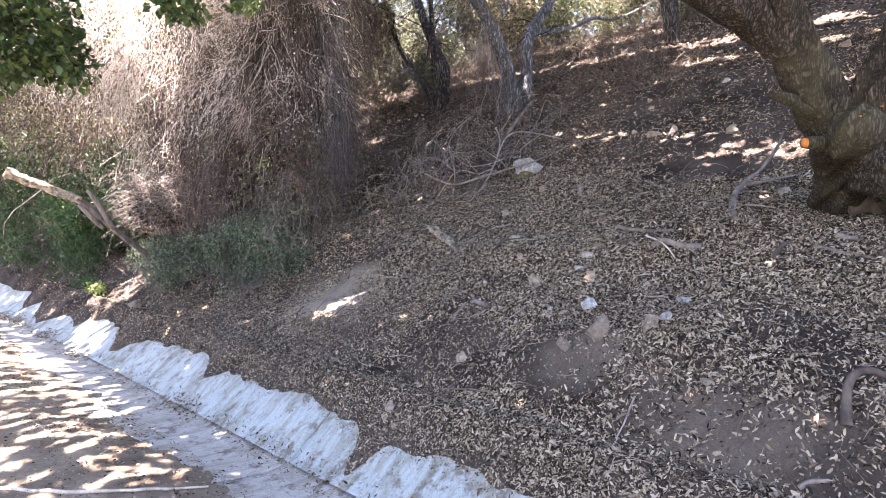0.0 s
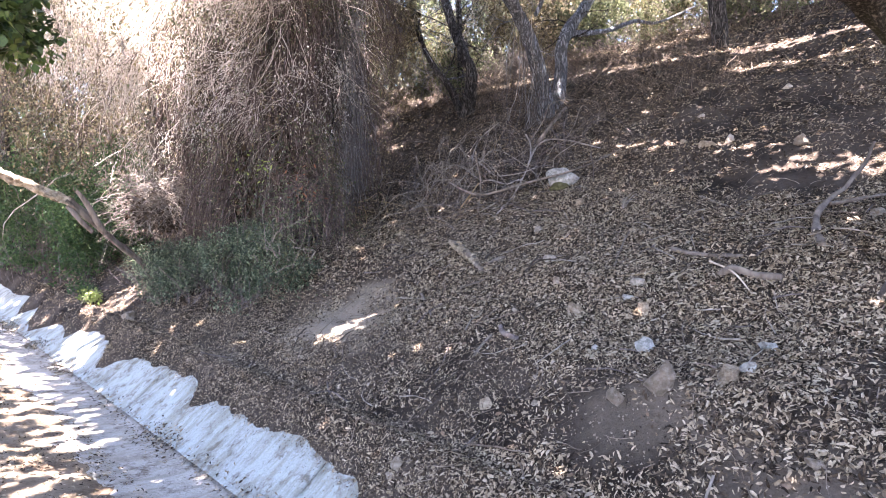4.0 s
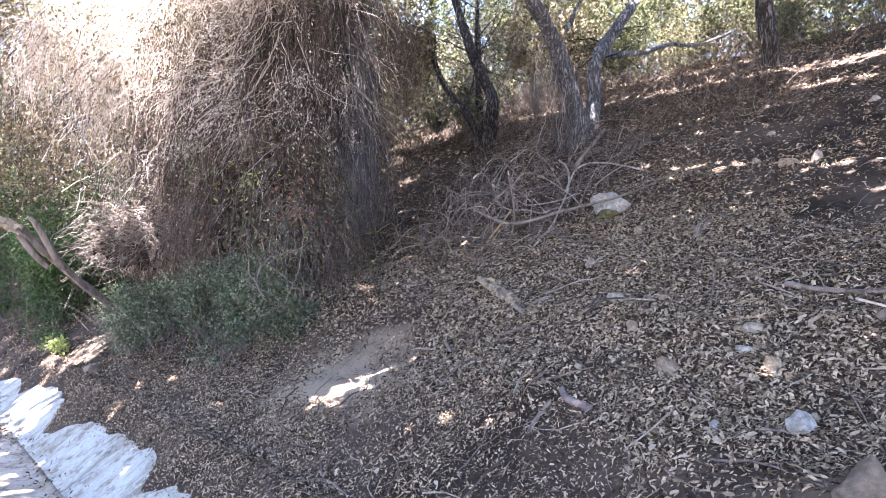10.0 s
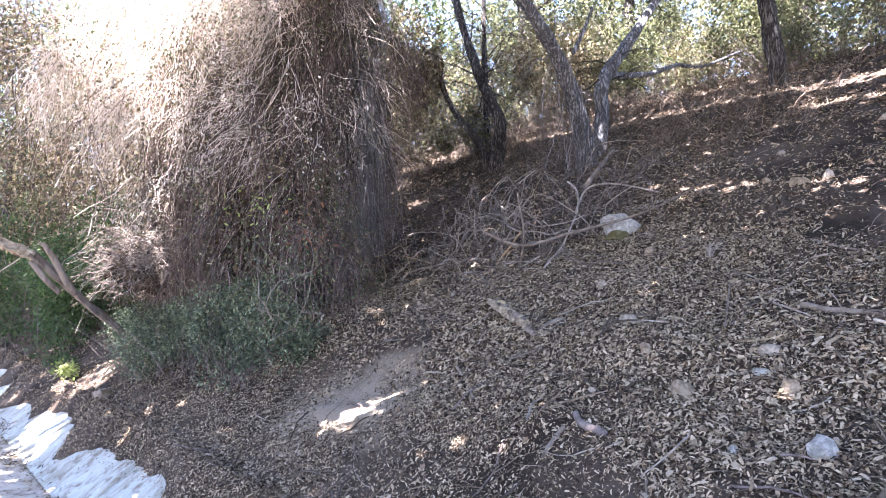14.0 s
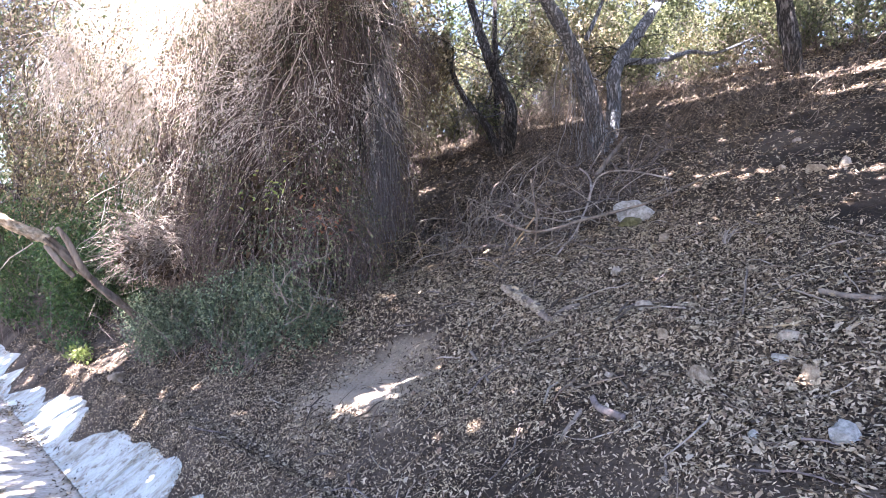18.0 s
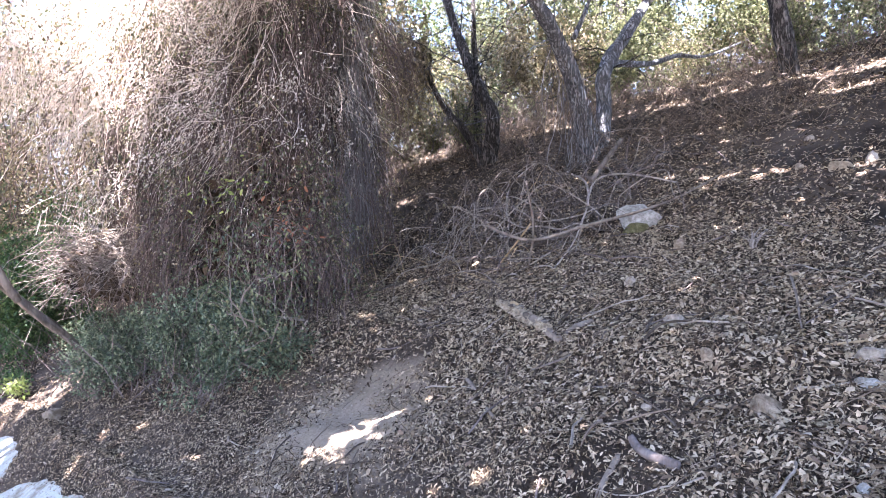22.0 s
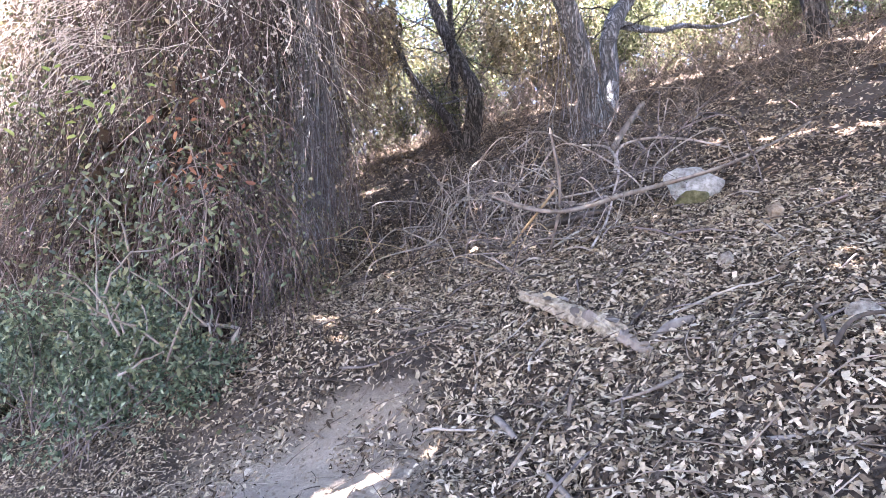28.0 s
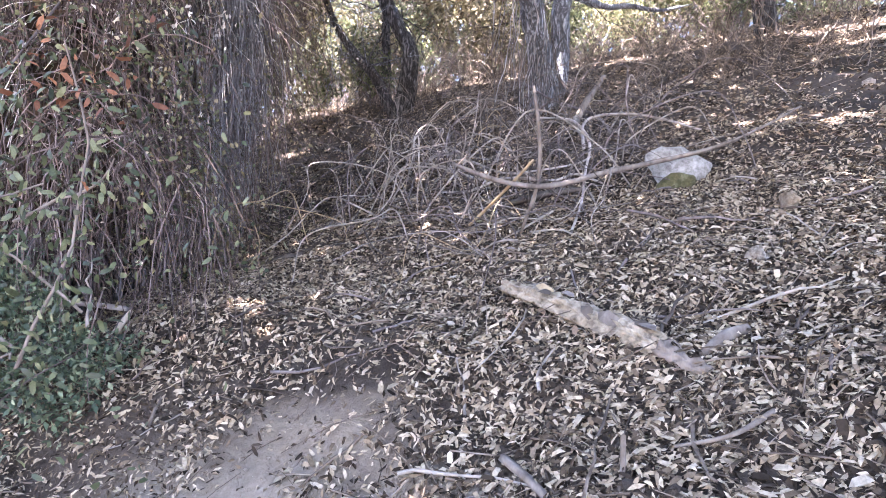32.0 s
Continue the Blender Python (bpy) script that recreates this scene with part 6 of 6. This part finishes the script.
# near-white stems and leaves on the crest, strong sun put into their colour
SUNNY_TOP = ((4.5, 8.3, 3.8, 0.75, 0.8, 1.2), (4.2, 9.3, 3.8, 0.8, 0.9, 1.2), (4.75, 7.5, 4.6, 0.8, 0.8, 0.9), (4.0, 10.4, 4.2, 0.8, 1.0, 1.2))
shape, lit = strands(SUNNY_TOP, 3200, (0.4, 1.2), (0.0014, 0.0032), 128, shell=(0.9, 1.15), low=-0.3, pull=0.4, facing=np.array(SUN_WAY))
part("white_stems", shape, LIT_VINE, vines, "whitish stems coloured as sunlit over the crest", kind="stuff")
part("white_leaves", sprinkle(lit, 18000, 0.026, 0.08, 0.5), PALE_LEAF, vines, "pale leaves coloured as sunlit over the crest", kind="stuff")
shape, front = strands(((4.45, 5.95, 1.75, 0.35, 0.45, 0.55), (4.4, 6.6, 1.7, 0.4, 0.6, 0.5)), 900, (0.5, 1.1), (0.0015, 0.003), 125, pull=0.5, stray=0.3)
part("trailing_stems", shape, VINE, vines, "pale trailing stems at the foot", kind="stuff")

VINE_BANK = ((4.0, 9.0, 3.6, 0.8, 0.9, 1.0), (3.5, 11.0, 4.7, 1.0, 1.2, 1.3), (3.0, 12.6, 4.3, 1.3, 1.5, 1.6), (2.7, 15.2, 5.0, 1.6, 2.0, 2.2), (2.3, 18.8, 5.6, 1.9, 2.2, 3.0), (3.6, 13.2, 2.9, 0.9, 1.5, 1.3), (4.8, 9.4, 3.3, 1.1, 1.2, 1.9), (4.7, 10.8, 3.4, 1.2, 1.3, 2.1), (4.8, 12.4, 3.6, 1.3, 1.5, 2.4), (4.9, 14.4, 3.8, 1.5, 1.7, 2.8), (5.2, 17.0, 4.2, 1.8, 2.0, 3.2), (5.6, 10.5, 5.0, 1.2, 1.6, 1.6), (5.8, 13.5, 5.8, 1.4, 1.8, 1.8), (6.4, 17.5, 7.0, 2.0, 2.5, 2.4))
thicket = thing("vine_bank", spot(4.8, 11.0), "sunlit bank of dry vines and small leaves", "vines")
shape, hung2 = strands(VINE_BANK, 8000, (0.5, 1.6), (0.0025, 0.005), 130)
part("hanging_stems", shape, VINE, thicket, "sunlit dry stems", kind="stuff")
shape, _ = strands(VINE_BANK, 1500, (0.7, 2.0), (0.005, 0.014), 135, shell=(0.3, 0.8))
part("inner_stems", shape, TWIG, thicket, kind="stuff")
part("small_leaves", sprinkle(hung2, 70000, 0.046, 0.14, 0.55), VINE_LEAF, thicket, "olive and straw-coloured leaves", kind="stuff")
part("green_leaves", sprinkle(hung2, 70000, 0.05, 0.2, 0.55, 220), DUSTY_LEAF, thicket, "scattered green leaves", kind="stuff")

DRAPES = ((5.25, 6.65, 2.05, 0.35, 0.4, 0.55), (5.3, 6.75, 2.75, 0.35, 0.45, 1.2), (5.55, 7.0, 2.5, 0.3, 0.35, 0.9), (5.6, 7.2, 4.3, 0.35, 0.5, 1.0), (6.1, 7.6, 4.2, 0.35, 0.5, 1.1), (6.0, 7.5, 3.2, 0.3, 0.35, 0.7), (6.7, 8.4, 4.6, 0.5, 0.6, 0.9), (7.4, 9.0, 4.9, 0.5, 0.7, 0.9))
drapes = thing("vine_drape", spot(6.1, 7.4), "grey curtain of bare vines hanging from a bough", "vines")
part("bough", limb([at_uv(5.2, 6.6, 4.9), at_uv(5.9, 7.3, 5.0), at_uv(6.6, 8.2, 5.2), at_uv(7.6, 9.0, 5.4), at_uv(8.6, 9.6, 5.2)], (0.03, 0.045, 0.05, 0.06, 0.07), 40, 12, 0.2, 61), GREY_BARK, drapes)
shape, _ = curtain([(4.95, 6.3), (5.2, 6.5), (5.5, 6.75), (5.8, 7.1)], 46, 60, (3.0, 5.2), (0.0, 0.6), (0.0011, 0.0028), 0.07, (5.9, 7.4))
part("vine_locks", shape, GREY_VINE, drapes, "locks of thin grey stems hanging straight down", kind="stuff")
shape, hung3 = strands(DRAPES, 3600, (0.6, 1.9), (0.0013, 0.0030), 140, 9, pull=0.55, stray=0.25)
part("hanging_stems", shape, VINE, drapes, "thin grey hanging stems", kind="stuff")
part("small_leaves", sprinkle(hung3, 9000, 0.034, 0.12), VINE_LEAF, drapes, kind="stuff")

# pale dead brush heaped beside the leaning log
n = 950
heap = unit(n) * (RNG.random(n) ** 0.6)[:, None] * (0.4, 0.75, 0.27) + RNG.normal(size=(n, 3)) * 0.08
x, y = xy_of(3.6 + heap[:, 0], 7.95 + heap[:, 1])
brush_ways = unit(n) * (1, 1, 0.6)
dead_brush = thing("dead_brush", spot(3.65, 7.6), "bleached heap of dead brush beside the leaning log", "brush")
heaped = arcs(np.stack([x, y, 1.85 + heap[:, 2]], 1), brush_ways, RNG.uniform(0.15, 0.65, n), 0.25 * np.ones(n), 8, 0.28)
part("bleached_stems", tubes(heaped, RNG.uniform(0.0012, 0.004, (n, 1)) * np.linspace(1.1, 0.5, 8)), TWIG, dead_brush, "bleached bare stems", kind="stuff")
# added dark core, puts shade between the heaped stems
part("dead_leaves", leaf_cloud([(*xy_of(3.7, 8.0), 1.7)], [(0.36, 0.5, 0.3)], 700, 0.07, 0.6, 0.4, 0.1), SHADE_LEAF, dead_brush, "dark leaf filling added to shade the gaps", kind="stuff")
props = arcs(np.stack([*xy_of(RNG.uniform(3.7, 4.0, 30), RNG.uniform(7.6, 8.3, 30)), np.full(30, 0.5)], 1), unit(30) * (0.2, 0.2, 0) + np.array([0, 0, 1.0]), RNG.uniform(0.7, 1.1, 30), 0.1 * np.ones(30), 8, 0.08)
part("rooted_stems", tubes(props, RNG.uniform(0.004, 0.009, (30, 1)) * np.linspace(1.1, 0.5, 8)), DARK_WOOD, dead_brush, kind="stuff")

# a leafy shoot with rusty leaves at the front of the curtain
shoot = thing("leafy_shoot", (-1.25, 5.95, 1.3), "leafy shoot with green and rusty leaves among the vines", "shoot")
n = 16
start = np.array((-1.35, 6.1, 1.35)) + RNG.normal(size=(n, 3)) * 0.12
stems = arcs(start, unit(n) * (0.5, 0.5, 0.5) + np.array([0.0, -0.2, 0.7]), RNG.uniform(0.3, 0.75, n), 0.2 * np.ones(n), 8, 0.1)
for k in range(n):
    part("shoot_stem", tubes(stems[k : k + 1], np.full((1, 1), 0.004) * np.linspace(1.2, 0.5, 8), 5), TWIG, shoot)
for name, mat, count, size, label, centre, wide in (("green_leaves", DUSTY_LEAF, 1300, 0.03, "", (-1.28, 6.0, 1.62), (0.3, 0.22, 0.45)), ("rusty_leaves", RED_LEAF, 60, 0.036, "rusty brown leaves", (-1.12, 5.92, 1.95), (0.12, 0.1, 0.16)), ("fresh_leaves", FRESH_LEAF, 40, 0.036, "yellow-green young leaves", (-1.45, 5.8, 2.1), (0.22, 0.1, 0.12)), ("pale_leaf", PALE_LEAF, 1, 0.04, "bleached white leaf", (-1.25, 5.72, 1.89), (0.01, 0.01, 0.02))):
    q = np.array(centre) + RNG.normal(size=(count, 3)) * np.array(wide) * 0.6
    part(name, leaves(q, unit(count) + np.array([0, -0.2, 0.1]), unit(count) + np.array([0, -0.6, 0.6]), size * RNG.uniform(0.6, 1.2, count), 0.38), mat, shoot, label)

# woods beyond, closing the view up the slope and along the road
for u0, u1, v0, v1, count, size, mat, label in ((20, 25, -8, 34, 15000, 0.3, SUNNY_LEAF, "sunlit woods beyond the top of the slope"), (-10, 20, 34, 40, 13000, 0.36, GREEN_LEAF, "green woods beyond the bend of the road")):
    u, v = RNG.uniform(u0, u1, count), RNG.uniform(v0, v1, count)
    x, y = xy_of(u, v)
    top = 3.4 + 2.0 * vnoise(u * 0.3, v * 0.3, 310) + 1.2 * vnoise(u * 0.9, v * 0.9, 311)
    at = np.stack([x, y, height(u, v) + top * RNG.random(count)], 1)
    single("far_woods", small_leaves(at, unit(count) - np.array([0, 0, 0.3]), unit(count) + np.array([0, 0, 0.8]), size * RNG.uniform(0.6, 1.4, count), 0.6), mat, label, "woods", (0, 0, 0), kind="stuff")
